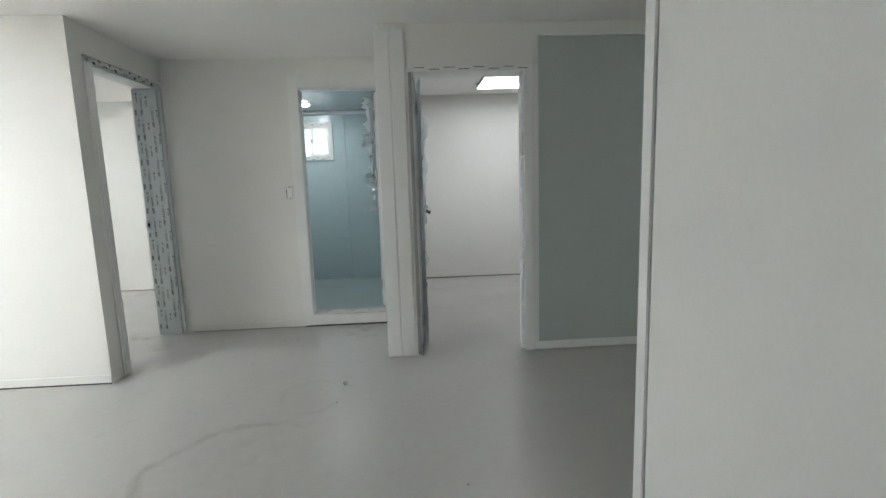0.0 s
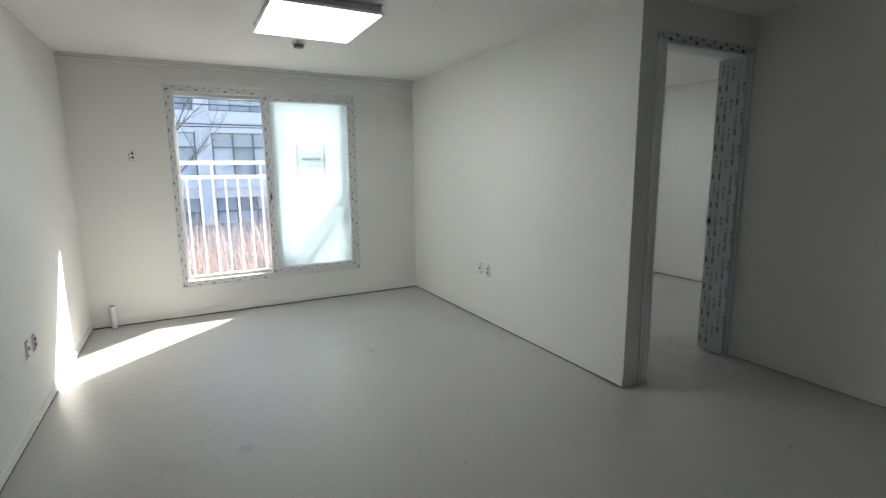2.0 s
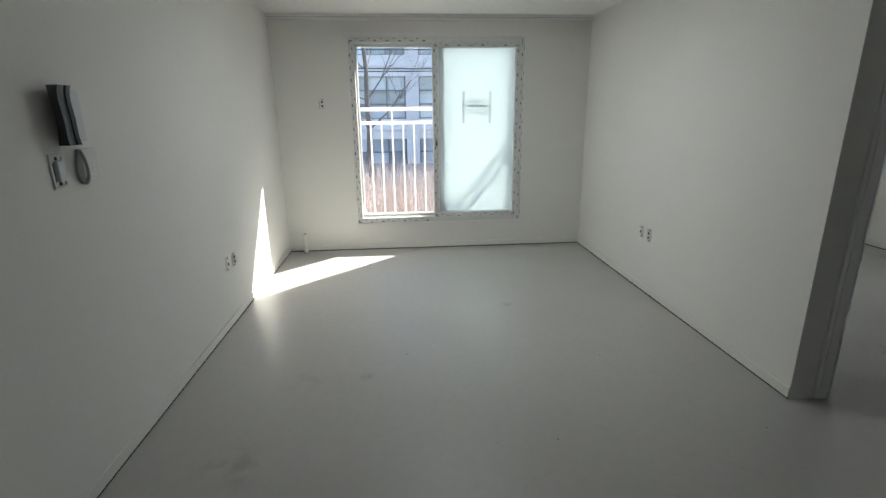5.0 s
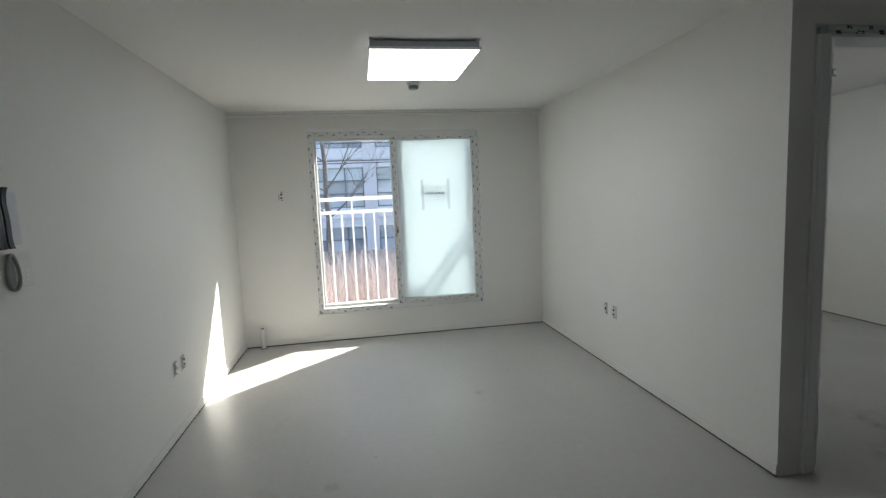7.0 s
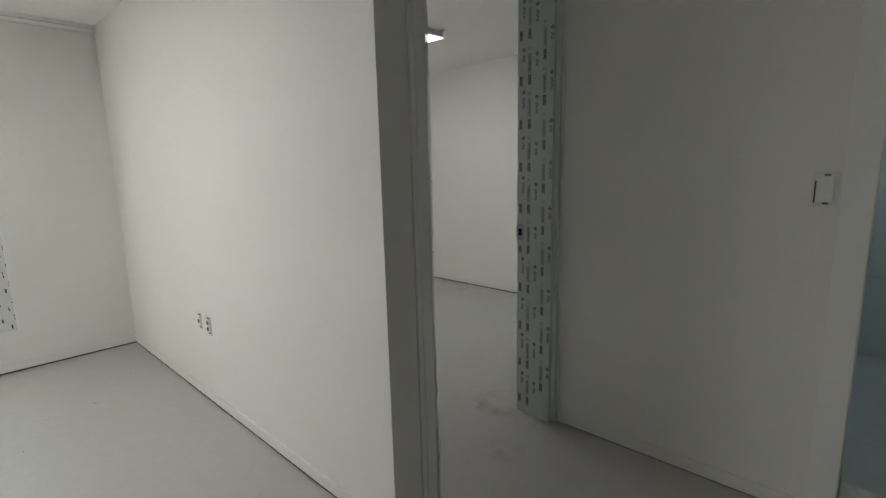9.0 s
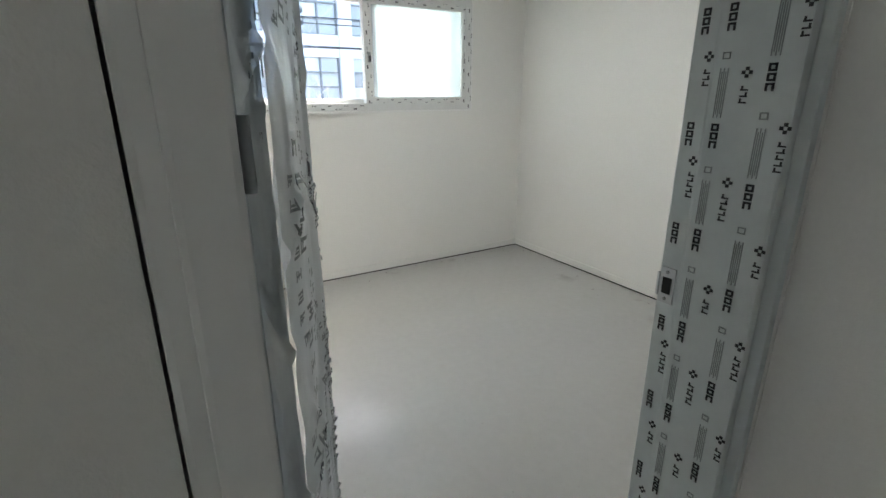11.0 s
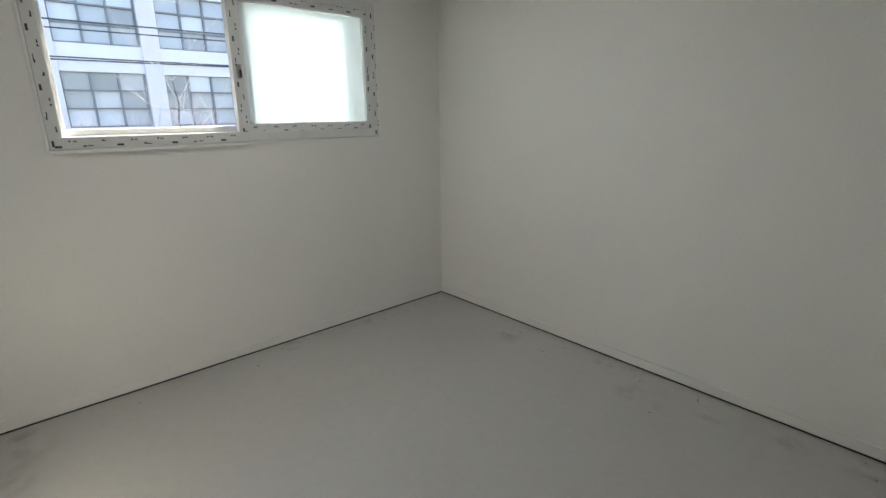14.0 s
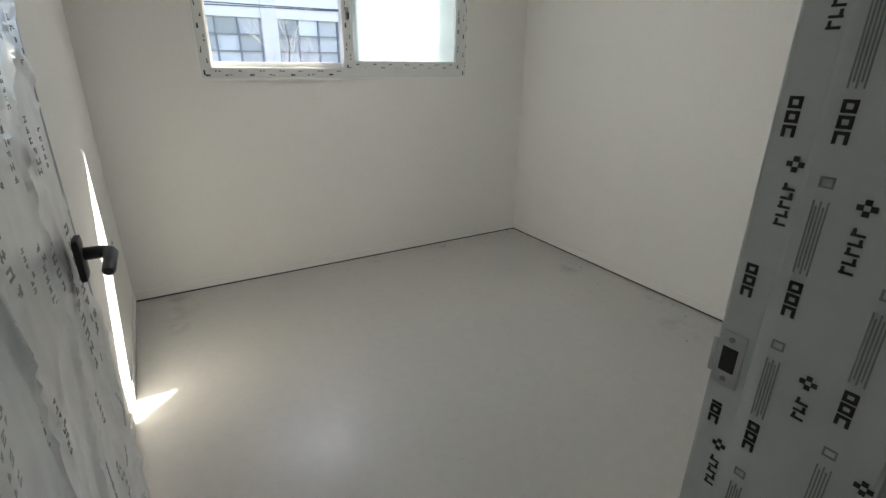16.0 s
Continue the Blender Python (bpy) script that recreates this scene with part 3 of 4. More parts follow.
def tube(points, radii, sides=14):
    """A round bar of varying radius along points, closed at both ends."""
    bm = bmesh.new()
    rows = []
    for k, c in enumerate(points):
        ahead = (points[min(k + 1, len(points) - 1)] - points[max(k - 1, 0)]).normalized()
        side = ahead.cross(Vector((0, 0, 1))).normalized()
        over = side.cross(ahead)
        rows.append([bm.verts.new(c + (side * math.cos(2 * math.pi * i / sides) + over * math.sin(2 * math.pi * i / sides)) * radii[k]) for i in range(sides)])
    for a, b in zip(rows, rows[1:]):
        for i in range(sides):
            bm.faces.new((a[i], a[(i + 1) % sides], b[(i + 1) % sides], b[i]))
    bm.faces.new(rows[0])
    bm.faces.new(rows[-1])
    return bm


def wrapped_door(name, m, width, z0, z1, handle_z, seed, label, prints=True, backset=.062):
    """A hinged leaf from its hinge edge along +x, its handle face towards +y."""
    d = thing(name, m, label, "door")
    part("leaf", box(0, width, -.038, 0, z0, z1, .003), DOOR, d)
    sheet = part("plastic_wrap", wrinkled_sheet(.002, width + .006, z0 + .005, z1 + .004, WRAP_DEPTH, seed, 100, 230, 0.0, prints), WRAP, d, "crinkled clear plastic wrap with grey print", True)
    part("edge_wrap", box(width + .0005, width + .004, -.042, .006, z0 + .02, z1, .001), WRAP, d)
    if prints:
        rng = random.Random(seed)
        spots = []

        def on_wrap(bm, u, v, w, h):
            face_y(.005 + WRAP_DEPTH * wrinkle(u, v, seed) + slack_at(u), .0006)(bm, u, v, w, h)
        for c in range(11):
            u = .06 + c * (width - .1) / 10.5
            z = z0 + .1 + rng.uniform(0, .2)
            while z < z1 - .25:
                if rng.random() < .75:
                    n, s = rng.randint(4, 9), rng.choice((.014, .018, .02, .03, .036))
                    for i in range(n):
                        for stroke in rng.sample(range(6), 3):
                            a, b, w, e = ((0, 0, .8, .14), (0, .36, .7, .14), (-.33, .2, .14, .5), (.3, .2, .14, .5), (0, .18, .5, .12), (.05, .2, .14, .4))[stroke]
                            spots.append((u + a * s, z + b * s, w * s, e * s))
                        z += s * .85
                z += rng.uniform(.06, .2)
        for i in range(4):
            for a, b, w, e in ((0, 0, .05, .008), (-.02, .022, .008, .034), (.018, .02, .008, .03), (0, .03, .036, .007))[i % 2:]:
                spots.append((.045 + a, 1.3 + i * .062 + b, w, e))
        part("print", marks_on(spots, on_wrap), WRAP_INK, d, "grey lettering on the wrap")
    # lever handle: rounded rose, neck and a lever that turns back to the hinge side
    hx = width - backset
    rose = box(hx - .025, hx + .025, .012, .026, handle_z - .042, handle_z + .042, .011)
    h = part("handle", rose, BLACK, d, "matt black lever handle", True)
    run = [Vector((hx, .024, handle_z + .008)), Vector((hx, .05, handle_z + .008))]
    run += [Vector((hx - .02 * (1 - math.cos(a)), .05 + .02 * math.sin(a), handle_z + .008)) for a in (.3, .6, .9, 1.2, 1.5)]
    run += [Vector((hx - .06, .0705, handle_z + .005)), Vector((hx - .092, .0705, handle_z + .001)), Vector((hx - .098, .0705, handle_z + .0005))]
    part("lever", tube(run, [.0125, .0125, .0125, .0125, .0125, .0125, .0125, .0115, .011, .007]), BLACK, h, smooth=True)
    part("latch_plate", box(width + .0045, width + .006, -.03, -.008, handle_z - .08, handle_z + .08), STEEL, d)
    for z in (z0 + .2, (z0 + z1) / 2 + .25, z1 - .2):
        part("hinge", cylinder(.008, .09, pose(-.004, .004, z), 14), STEEL, d, smooth=True)
    return d


# the wrap hangs loose from the hinge jamb over the hinge side of the leaf
def loose_base(x):
    a = (XD - .002 - x) / .25
    return 4.181 + .094 * min(1.0, a) ** .8 - .030 * max(0.0, a - 1.0) / .8 if a > 0 else 4.181


def loose_face(x, z):
    slack = .0012 * noise.noise(Vector((x * 6, z * 2.4, 17))) + .001 * noise.noise(Vector((x * 16, z * 7, 5)))
    return loose_base(x) + .018 + slack + .007 * folds(x * 1.3, z, 31)


def loose_wrap():
    """A slack sheet from the jamb to an uneven torn edge on the leaf."""
    bm = bmesh.new()
    nu, nz = 150, 380
    rows = []
    for j in range(nz + 1):
        z = .012 + 2.03 * j / nz
        end = -1.36 + .09 * noise.noise(Vector((z * 3.1, 4, 2))) + .02 * noise.noise(Vector((z * 17, 1, 8)))
        row = []
        for i in range(nu + 1):
            x = XD - .002 + (end - XD + .002) * i / nu
            row.append(bm.verts.new((x, loose_face(x, z) + .012 * (i / nu) ** 8, z)))
        rows.append(row)
    for j in range(nz):
        for i in range(nu):
            bm.faces.new((rows[j][i], rows[j + 1][i], rows[j + 1][i + 1], rows[j][i + 1]))
    return bm


def on_loose(bm, x, z, w, h, tilt=0.0, cx=None, cz=None):
    """A printed bar that follows the loose sheet, turned by tilt about its mark's middle."""
    cx, cz = (x if cx is None else cx), (z if cz is None else cz)
    ct, st = math.cos(tilt), math.sin(tilt)
    n = max(1, int(max(w, h) / .004))
    wide = w >= h
    pairs = []
    for k in range(n + 1):
        pair = []
        for side in (-.5, .5):
            a = x + (k / n - .5) * w if wide else x + side * w
            b = z + side * h if wide else z + (k / n - .5) * h
            px, pz = cx + (a - cx) * ct - (b - cz) * st, cz + (a - cx) * st + (b - cz) * ct
            pair.append(bm.verts.new((px, loose_face(px, pz) + .003, pz)))
        pairs.append(pair)
    for k in range(n):
        bm.faces.new((pairs[k][0], pairs[k][1], pairs[k + 1][1], pairs[k + 1][0]))


part("jamb_wrap", loose_wrap(), WRAP, door_frame, "crinkled plastic hanging loose over the hinge jamb", True)
rng = random.Random(12)
loose_print = bmesh.new()
for c, (x, s) in enumerate(((-.985, .02), (-1.01, .028), (-1.04, .012), (-1.062, .018), (-1.082, .01), (-1.10, .014), (-1.165, .01), (-1.18, .012), (-1.20, .016), (-1.222, .01), (-1.245, .014), (-1.27, .018), (-1.295, .012))):
    z = .1 + rng.uniform(0, .12)
    while z < 1.9:
        n = rng.randint(4, 8)
        if not (c in (5, 6) and z < 1.32 and z + n * s > 1.17):
            for i in range(n):
                for stroke in rng.sample(range(6), 4):
                    a, b, w, e = ((0, 0, .8, .13), (0, .36, .7, .13), (-.33, .2, .13, .5), (.3, .2, .13, .5), (0, .18, .5, .11), (.05, .2, .13, .4))[stroke]
                    on_loose(loose_print, x + a * s, z + b * s, w * s, e * s, .12, x, z)
                z += s
        z += rng.uniform(.03, .10)
part("wrap_print", loose_print, WRAP_INK, door_frame, "grey lettering on the loose wrap")
sign = bmesh.new()
for k in (0, 1):
    cx, cz, h = -1.13 - k * .014, 1.268 - k * .044, .02
    bars = [(cx, cz + h, 2 * h, .0022), (cx, cz - h, 2 * h, .0022), (cx - h, cz, .0022, 2 * h), (cx + h, cz, .0022, 2 * h)]
    if k == 0:
        bars += [(cx, cz + .007, .018, .011), (cx, cz - .002, .011, .008), (cx, cz - .008, .003, .008), (cx, cz - .013, .012, .003)]
    else:
        bars += [(cx - .018 + i * .003, cz + q * (-.018 + i * .003), .004, .003) for i in range(13) for q in (1, -1)] + [(cx, cz, .018, .008)]
    for b in bars:
        on_loose(sign, *b, -.25, cx, cz)
part("handling_signs", sign, WRAP_INK, door_frame, "two square handling pictograms")

wrapped_door("bedroom_door", pose(-1.205, 4.214, 0, 0, 0, 180 - 1.5) @ Matrix.Diagonal((1, -1, 1, 1)), .86, .012, 2.05, .975, 3,
             "open grey door leaf wrapped in crinkled printed plastic", True, .095)


# ---- hall end: bathroom doorway ----
bath_frame = thing("bathroom_door_frame", Matrix(), "white bathroom door frame with a raised scuffed sill", "door frame", kind="structure")
part("casing", box(.045, .13, YH - .012, YH + .004, 0, 2.15, .004), TRIM, bath_frame)
part("casing", box(.775, .862, YH - .012, YH + .004, 0, 2.15, .004), TRIM, bath_frame)
part("casing_head", box(.131, .774, YH - .011, YH + .004, 2.045, 2.15, .004), TRIM, bath_frame)
part("jamb", box(.092, .132, YH + .004, 5.2, 0, 2.083, .004), TRIM, bath_frame)
part("jamb", box(.77, .808, YH + .004, 5.2, 0, 2.083, .004), TRIM, bath_frame)
part("head", box(.132, .77, YH + .004, 5.2, 2.04, 2.083, .004), TRIM, bath_frame)
sill = part("sill", box(.132, .77, YH - .014, 5.21, 0.012, .098, .005), TRIM, bath_frame)
part("sill_top", box(.134, .768, YH - .006, 5.2, .0985, .108, .003), WOODY, sill, "scuffed torn paper on the sill")
part("sill_gap", box(.05, .86, YH - .013, YH - .001, .0005, .011), DARK, bath_frame)
for z in (.33, 1.52, 1.86):
    part("hinge", box(.764, .7705, YH + .04, YH + .075, z - .05, z + .05, .002), STEEL, bath_frame)

# ---- bathroom lining ----
structure("bathroom_floor", box(XD, .86, 5.2, YE, .001, .045), material("bath_floor", (.36, .42, .42), .35, vary=.08, grain=25, blot=3), "grey-green bathroom floor", "floor")


def panel_wall(name, axis, n, out, u0, u1, z0, z1, hole=None, parent_mat=TEAL):
    """Large glossy wall panels with fine open joints."""
    back = wall_mesh(axis, *sorted((n, n + out * .003)), u0, u1, z0, z1, [hole] if hole else [])
    base = structure(name, back, parent_mat, "glossy pale teal bathroom wall panels", "wall")
    rows, cols = [z0 + (z1 - z0) * k / 4 for k in range(5)], max(2, round((u1 - u0) / .62))
    for r in range(4):
        for c in range(cols):
            ua, ub = u0 + (u1 - u0) * c / cols + .001, u0 + (u1 - u0) * (c + 1) / cols - .001
            za, zb = rows[r] + .001, rows[r + 1] - .001
            cut = [hole] if hole and hole[0] < ub and hole[1] > ua and hole[2] < zb and hole[3] > za else []
            part("panel", wall_mesh(axis, *sorted((n + out * .0035, n + out * .011)), ua, ub, za, zb, [(max(h[0], ua), min(h[1], ub), max(h[2], za), min(h[3], zb)) for h in cut]), parent_mat, base)
    return base


panel_wall("wall_bathroom_back", "y", YE, -1, XD + .012, .848, .046, 2.1, BATH_WINDOW)
panel_wall("wall_bathroom_west", "x", XD, 1, 5.212, YE - .012, .046, 2.1)
panel_wall("wall_bathroom_east", "x", .86, -1, 5.212, YE - .012, .046, 2.1)
ribs = box(XD, .86, 5.2, YE, 2.13, 2.15)
for k in range(17):
    add_box(ribs, XD, .86, 5.2 + k * .1, 5.296 + k * .1, 2.12, 2.131, .004)
structure("ceiling_bathroom", ribs, BATHCEIL, "glossy white bathroom ceiling panels", "ceiling")
structure("trim_bathroom_ceiling", box(XD + .012, .848, YE - .05, YE - .0115, 2.085, 2.1195, .006), TRIM, "white cove trim round the bathroom ceiling", "trim")

bw = thing("window_3", Matrix(), "small white vinyl sliding bathroom window with frosted panes", "window", kind="structure")
bx0, bx1, bz0, bz1 = BATH_WINDOW
for a in ((bx0 - .02, bx1 + .02, bz0 - .02, bz0 + .03), (bx0 - .02, bx1 + .02, bz1 - .03, bz1 + .02)):
    part("frame_rail", box(a[0], a[1], YE - .03, YE + .12, a[2], a[3], .004), VINYL_FILM, bw)
for a in ((bx0 - .02, bx0 + .03), (bx1 - .03, bx1 + .02)):
    part("frame_stile", box(a[0], a[1], YE - .03, YE + .12, bz0 + .03, bz1 - .03, .004), VINYL_FILM, bw)
mid = (bx0 + bx1) / 2
for ya, xa, xb in ((YE - .018, mid - .015, bx1 - .02), (YE + .03, bx0 + .02, mid + .02)):
    s = part("sash", box(xa, xb, ya, ya + .035, bz0 + .025, bz0 + .06, .003), PVC, bw)
    part("top_rail", box(xa, xb, ya, ya + .035, bz1 - .06, bz1 - .025, .003), PVC, s)
    part("stile", box(xa, xa + .035, ya, ya + .035, bz0 + .06, bz1 - .06, .003), PVC, s)
    part("stile", box(xb - .035, xb, ya, ya + .035, bz0 + .06, bz1 - .06, .003), PVC, s)
    part("pane", box(xa + .03, xb - .03, ya + .014, ya + .02, bz0 + .055, bz1 - .055), FROSTED, s, "frosted glass")
part("latch", box(mid - .008, mid + .012, YE - .034, YE - .018, 1.74, 1.8, .004), GREY_PLASTIC, bw)
spots = frame_marks(bx0, bx1, bz0 + .004, True, random.Random(8)) + frame_marks(bx0, bx1, bz1 - .004, True, random.Random(9))
part("printed_marks", marks_on(spots, face_y(YE - .03, -.0012)), INK, bw)

ring = thing("bathroom_downlight", pose(-.12, 6.35, 2.12), "round glowing recessed ceiling downlight", "ceiling light")
part("rim", cylinder(.088, .012, pose(0, 0, -.006), 40, bevel=.003), TRIM, ring, smooth=True)
part("diffuser", cylinder(.073, .006, pose(0, 0, -.0145), 40, bevel=.002), BATH_LAMP, ring, "glowing white disc", True)

wrapped_door("bathroom_door", pose(.742, 5.205, 0, 0, 0, 87), .66, .125, 2.03, 1.0, 12, "open bathroom door wrapped in loose crinkled plastic", False)
drape = part("loose_wrap", wrinkled_sheet(.05, .60, 1.0, 2.0, .07, 21, 26, 60, .06), WRAP, bpy.data.objects["bathroom_door"], "loose bunched plastic wrap", True)

# ---- second room: doorway, leaf ----
room_frame = thing("room_door_frame", Matrix(), "white door frame with torn printed tape along its edge", "door frame", kind="structure")
for xa, xb in ((.836, .93), (.937, 1.03)):
    part("casing_board", box(xa, xb, YR - .022, YR - .0005, .002, H - .045, .005), TRIM, room_frame)
part("casing_strip", box(.929, .938, YR - .012, YR - .0005, .002, H - .046), TRIM, room_frame)
part("casing_return", box(.834, .8605, YR - .02, YH - .014, .002, H - .046, .003), TRIM, room_frame)
part("jamb", box(1.031, 1.084, YR - .014, YR + .165, 0, 2.018, .005), TRIM, room_frame)
part("jamb", box(1.836, 1.898, YR - .014, YR + .165, 0, 2.018, .005), TRIM, room_frame)
part("head", box(1.084, 1.836, YR - .014, YR + .165, 1.976, 2.018, .005), TRIM, room_frame)
# shade of the jamb's rebate, put into a grey strip behind the hinges
REBATE_SHADE = material("rebate_shade_grey", (.34, .345, .35), .7, vary=.08)
gap = part("rebate_shade_strip", box(1.0495, 1.074, YR - .0165, YR - .0145, .01, 1.975), REBATE_SHADE, room_frame, "grey strip for the shade in the filmed rebate beside the hinges")
for z in (.35, 1.35, 1.8):
    part("hinge", box(1.056, 1.07, YR - .0195, YR - .017, z - .05, z + .05, .001), GREY_PLASTIC, gap)
part("casing_side", box(1.899, 1.927, YR - .01, YR - .0005, .062, 2.19, .003), TRIM, room_frame)
spots = [(1.13 + .1 * i, 2.003 - .012 * (i % 2), .07, .004) for i in range(8)]
part("tape_print", marks_on(spots, face_y(YR - .014, -.0012)), INK, room_frame, "dark dashes of printed tape")
rng = random.Random(5)
torn = bmesh.new()
z = .01
while z < 1.96:
    h = rng.uniform(.07, .2)
    add_box(torn, 1.826 - rng.uniform(.0, .014), 1.837, YR + .0 + rng.uniform(0, .01), YR + .05, z, min(z + h, 1.974), .003)
    z += h + rng.uniform(.0, .01)
part("torn_film", torn, WRAP, room_frame, "torn edge of protective film")
rmarks = [(YR + .05 + .04 * (k % 3), .1 + .09 * k, .005, .035) for k in range(20)]
part("film_print", marks_on(rmarks, face_x(1.836, -.0012)), PALE_INK, room_frame)
wrapped_door("room_door", pose(1.097, YR + .175, 0, 0, 0, 88) @ Matrix.Diagonal((1, -1, 1, 1)), .74, .012, 1.968, .98, 30, "open room door wrapped in loose printed plastic", True)
part("loose_wrap", wrinkled_sheet(.3, .735, .55, 1.9, .025, 44, 24, 80, .05), WRAP, bpy.data.objects["room_door"], "loose hanging plastic wrap", True)


# ---- ceiling lights and detectors ----
HOUSING = material("lamp_housing", (.36, .38, .43), .5, vary=.05)


def panel_light(x, y, sx, sy, label, glow=None):
    t = thing("ceiling_light", pose(x, y, H), label, "ceiling light", "panel lights")
    part("housing", box(-sx / 2 + .012, sx / 2 - .012, -sy / 2 + .012, sy / 2 - .012, -.0455, -.012, .004), HOUSING, t, "grey steel housing")
    part("backplate", box(-sx / 2 + .05, sx / 2 - .05, -sy / 2 + .05, sy / 2 - .05, -.0115, -.0005), HOUSING, t)
    part("rim", add_box(add_box(add_box(box(-sx / 2, sx / 2, -sy / 2, -sy / 2 + .012, -.06, -.046, .002), -sx / 2, sx / 2, sy / 2 - .012, sy / 2, -.06, -.046, .002),
                                -sx / 2, -sx / 2 + .012, -sy / 2 + .013, sy / 2 - .013, -.06, -.046, .002), sx / 2 - .012, sx / 2, -sy / 2 + .013, sy / 2 - .013, -.06, -.046, .002), TRIM, t)
    d = part("diffuser", box(-sx / 2 + .012, sx / 2 - .012, -sy / 2 + .012, sy / 2 - .012, -.0585, -.0465), glow or LAMP, t, "glowing white diffuser")
    for s in (-1, 1):
        for k in range(5):
            part("screw", cylinder(.006, .004, pose(-sx / 2 + .05 + k * (sx - .1) / 4, s * (sy / 2 - .035), -.0595), 10), GREY_PLASTIC, d)
        part("bracket", box(-sx / 2 - .005, -sx / 2 + .03, s * (sy / 2 - .02) - .012, s * (sy / 2 - .02) + .012, -.012, -.002, .002), STEEL, t)
        part("bracket", box(sx / 2 - .03, sx / 2 + .005, s * (sy / 2 - .02) - .012, s * (sy / 2 - .02) + .012, -.012, -.002, .002), STEEL, t)
    return t


panel_light(-2.145, 2.485, .71, .635, "square white panel light glowing on the living room ceiling")
panel_light(-2.72, 5.54, .62, .62, "square white panel light glowing on the bedroom ceiling", BED_LAMP)
panel_light(2.1, 5.98, .62, .62, "square white panel light glowing in the second room", ROOM_LAMP)

fire = thing("heat_detector", pose(-2.83, 2.53, H), "small round white heat detector on the ceiling", "detector")
part("base", cylinder(.05, .022, pose(0, 0, -.011), 32, bevel=.004), PLASTIC, fire, smooth=True)
part("sensor", cylinder(.034, .026, pose(0, 0, -.0352), 28, radius2=.042, bevel=.003), GREY_PLASTIC, fire, "dark sensor ring", True)

# ---- intercom on the living room wall ----
PALE_PLASTIC = material("pale_grey_plastic", (.62, .63, .66), .35, vary=.05, grain=30)
com = thing("intercom_phone", pose(-.897, YS, .002), "black and grey wall intercom handset with its base", "intercom")
part("base", box(-.062, .035, .001, .03, 1.315, 1.498, .008), PALE_PLASTIC, com, "ivory wall base")
part("base_strip", box(.0355, .043, .001, .04, 1.318, 1.502, .003), PALE_PLASTIC, com)


def handset(y0, width, x0, x1, depth):
    """A curved receiver, thicker at both ends."""
    bm = bmesh.new()
    n = 22
    ring_rows = []
    for k in range(n + 1):
        c = k / n
        z = 1.308 + .2 * c
        bow = .012 * math.sin(math.pi * c) + .003 * math.sin(2 * math.pi * c)
        thick = depth * (1 + .45 * (2 * c - 1) ** 4)
        ya = y0 + .012 + bow * .6
        ring_rows.append([bm.verts.new(v) for v in ((x0, ya, z), (x1, ya, z), (x1, ya + thick, z), (x0, ya + thick, z))])
    for a, b in zip(ring_rows, ring_rows[1:]):
        for i in range(4):
            bm.faces.new((a[i], a[(i + 1) % 4], b[(i + 1) % 4], b[i]))
    bm.faces.new(ring_rows[0])
    bm.faces.new(ring_rows[-1])
    bmesh.ops.bevel(bm, geom=[e for e in bm.edges if len(e.link_faces) == 2 and e.calc_face_angle(0) > .8], offset=.006, segments=2, affect="EDGES")
    return bm


part("receiver", handset(.022, .05, .0785, .107, .026), BLACK, com, "curved black receiver", True)
part("receiver_rim", handset(.02, .05, .0645, .078, .022), PALE_PLASTIC, com, "pale side strip of the receiver", True)
part("cradle", handset(.018, .05, .0435, .064, .03), BLACK, com, "black receiver cradle", True)
part("mount_screw", cylinder(.004, .004, pose(-.01, .003, 1.505, 90), 10), GREY_PLASTIC, com)

unit = thing("thermostat", pose(-.957, YS, 1.232), "ivory room controller with a small grey display", "controller")
part("body", box(-.05, .045, .001, .024, -.066, .058, .005), PLASTIC, unit)
part("display", box(-.03, .03, .0222, .0235, .012, .046, .001), PALE_INK, unit, "grey display")
for r in range(3):
    for c in range(2):
        part("button", box(-.022 + c * .03, -.006 + c * .03, .0222, .025, -.012 - r * .016, -.004 - r * .016, .001), TRIM, unit)

blank = thing("open_switch_box", pose(-.802, YS, 1.222), "open white switch box without its cover", "switch")
part("rim", add_box(add_box(add_box(box(-.035, .035, .001, .008, .05, .06, .002), -.035, .035, .001, .008, -.06, -.05, .002), -.035, -.027, .001, .008, -.049, .049, .002), .027, .035, .001, .008, -.049, .049, .002), PLASTIC, blank)
part("module", box(-.02, .014, .001, .018, -.036, .036, .006), PALE_PLASTIC, blank)
for z in (-.044, .044):
    part("screw_hole", cylinder(.006, .003, pose(-.002, .0035, z, 90), 12), DARK, blank)
part("shadow_gap", box(.0145, .026, .001, .003, -.038, .03), DARK, blank)

cord_curve = bpy.data.curves.new("coiled_cord", "CURVE")
cord_curve.dimensions, cord_curve.bevel_depth, cord_curve.bevel_resolution = "3D", .0028, 1
sp = cord_curve.splines.new("POLY")
turns, steps = 48, 48 * 8
sp.points.add(steps)
for k in range(steps + 1):
    a = k / steps
    ang = 2 * math.pi * turns * a
    # a hanging loop from receiver to base
    th = math.pi * 1.9 * a - math.pi * .95
    cx, cz = -.886 + .036 * math.sin(th) * (.3 + .7 * math.cos(th / 2) ** 1), 1.228 - .062 * math.cos(th)
    r = .0042
    sp.points[k].co = (cx + r * math.cos(ang), YS + .034 + r * math.sin(ang), cz + .3 * r * math.cos(ang), 1)
cord_tmp = bpy.data.objects.new("cord_tmp", cord_curve)
cord_mesh = bpy.data.meshes.new_from_object(cord_tmp)
bpy.data.objects.remove(cord_tmp)
cord_mesh.materials.clear()
cord_mesh.materials.append(GREY_PLASTIC)
cord = new("coiled_cord", cord_mesh)
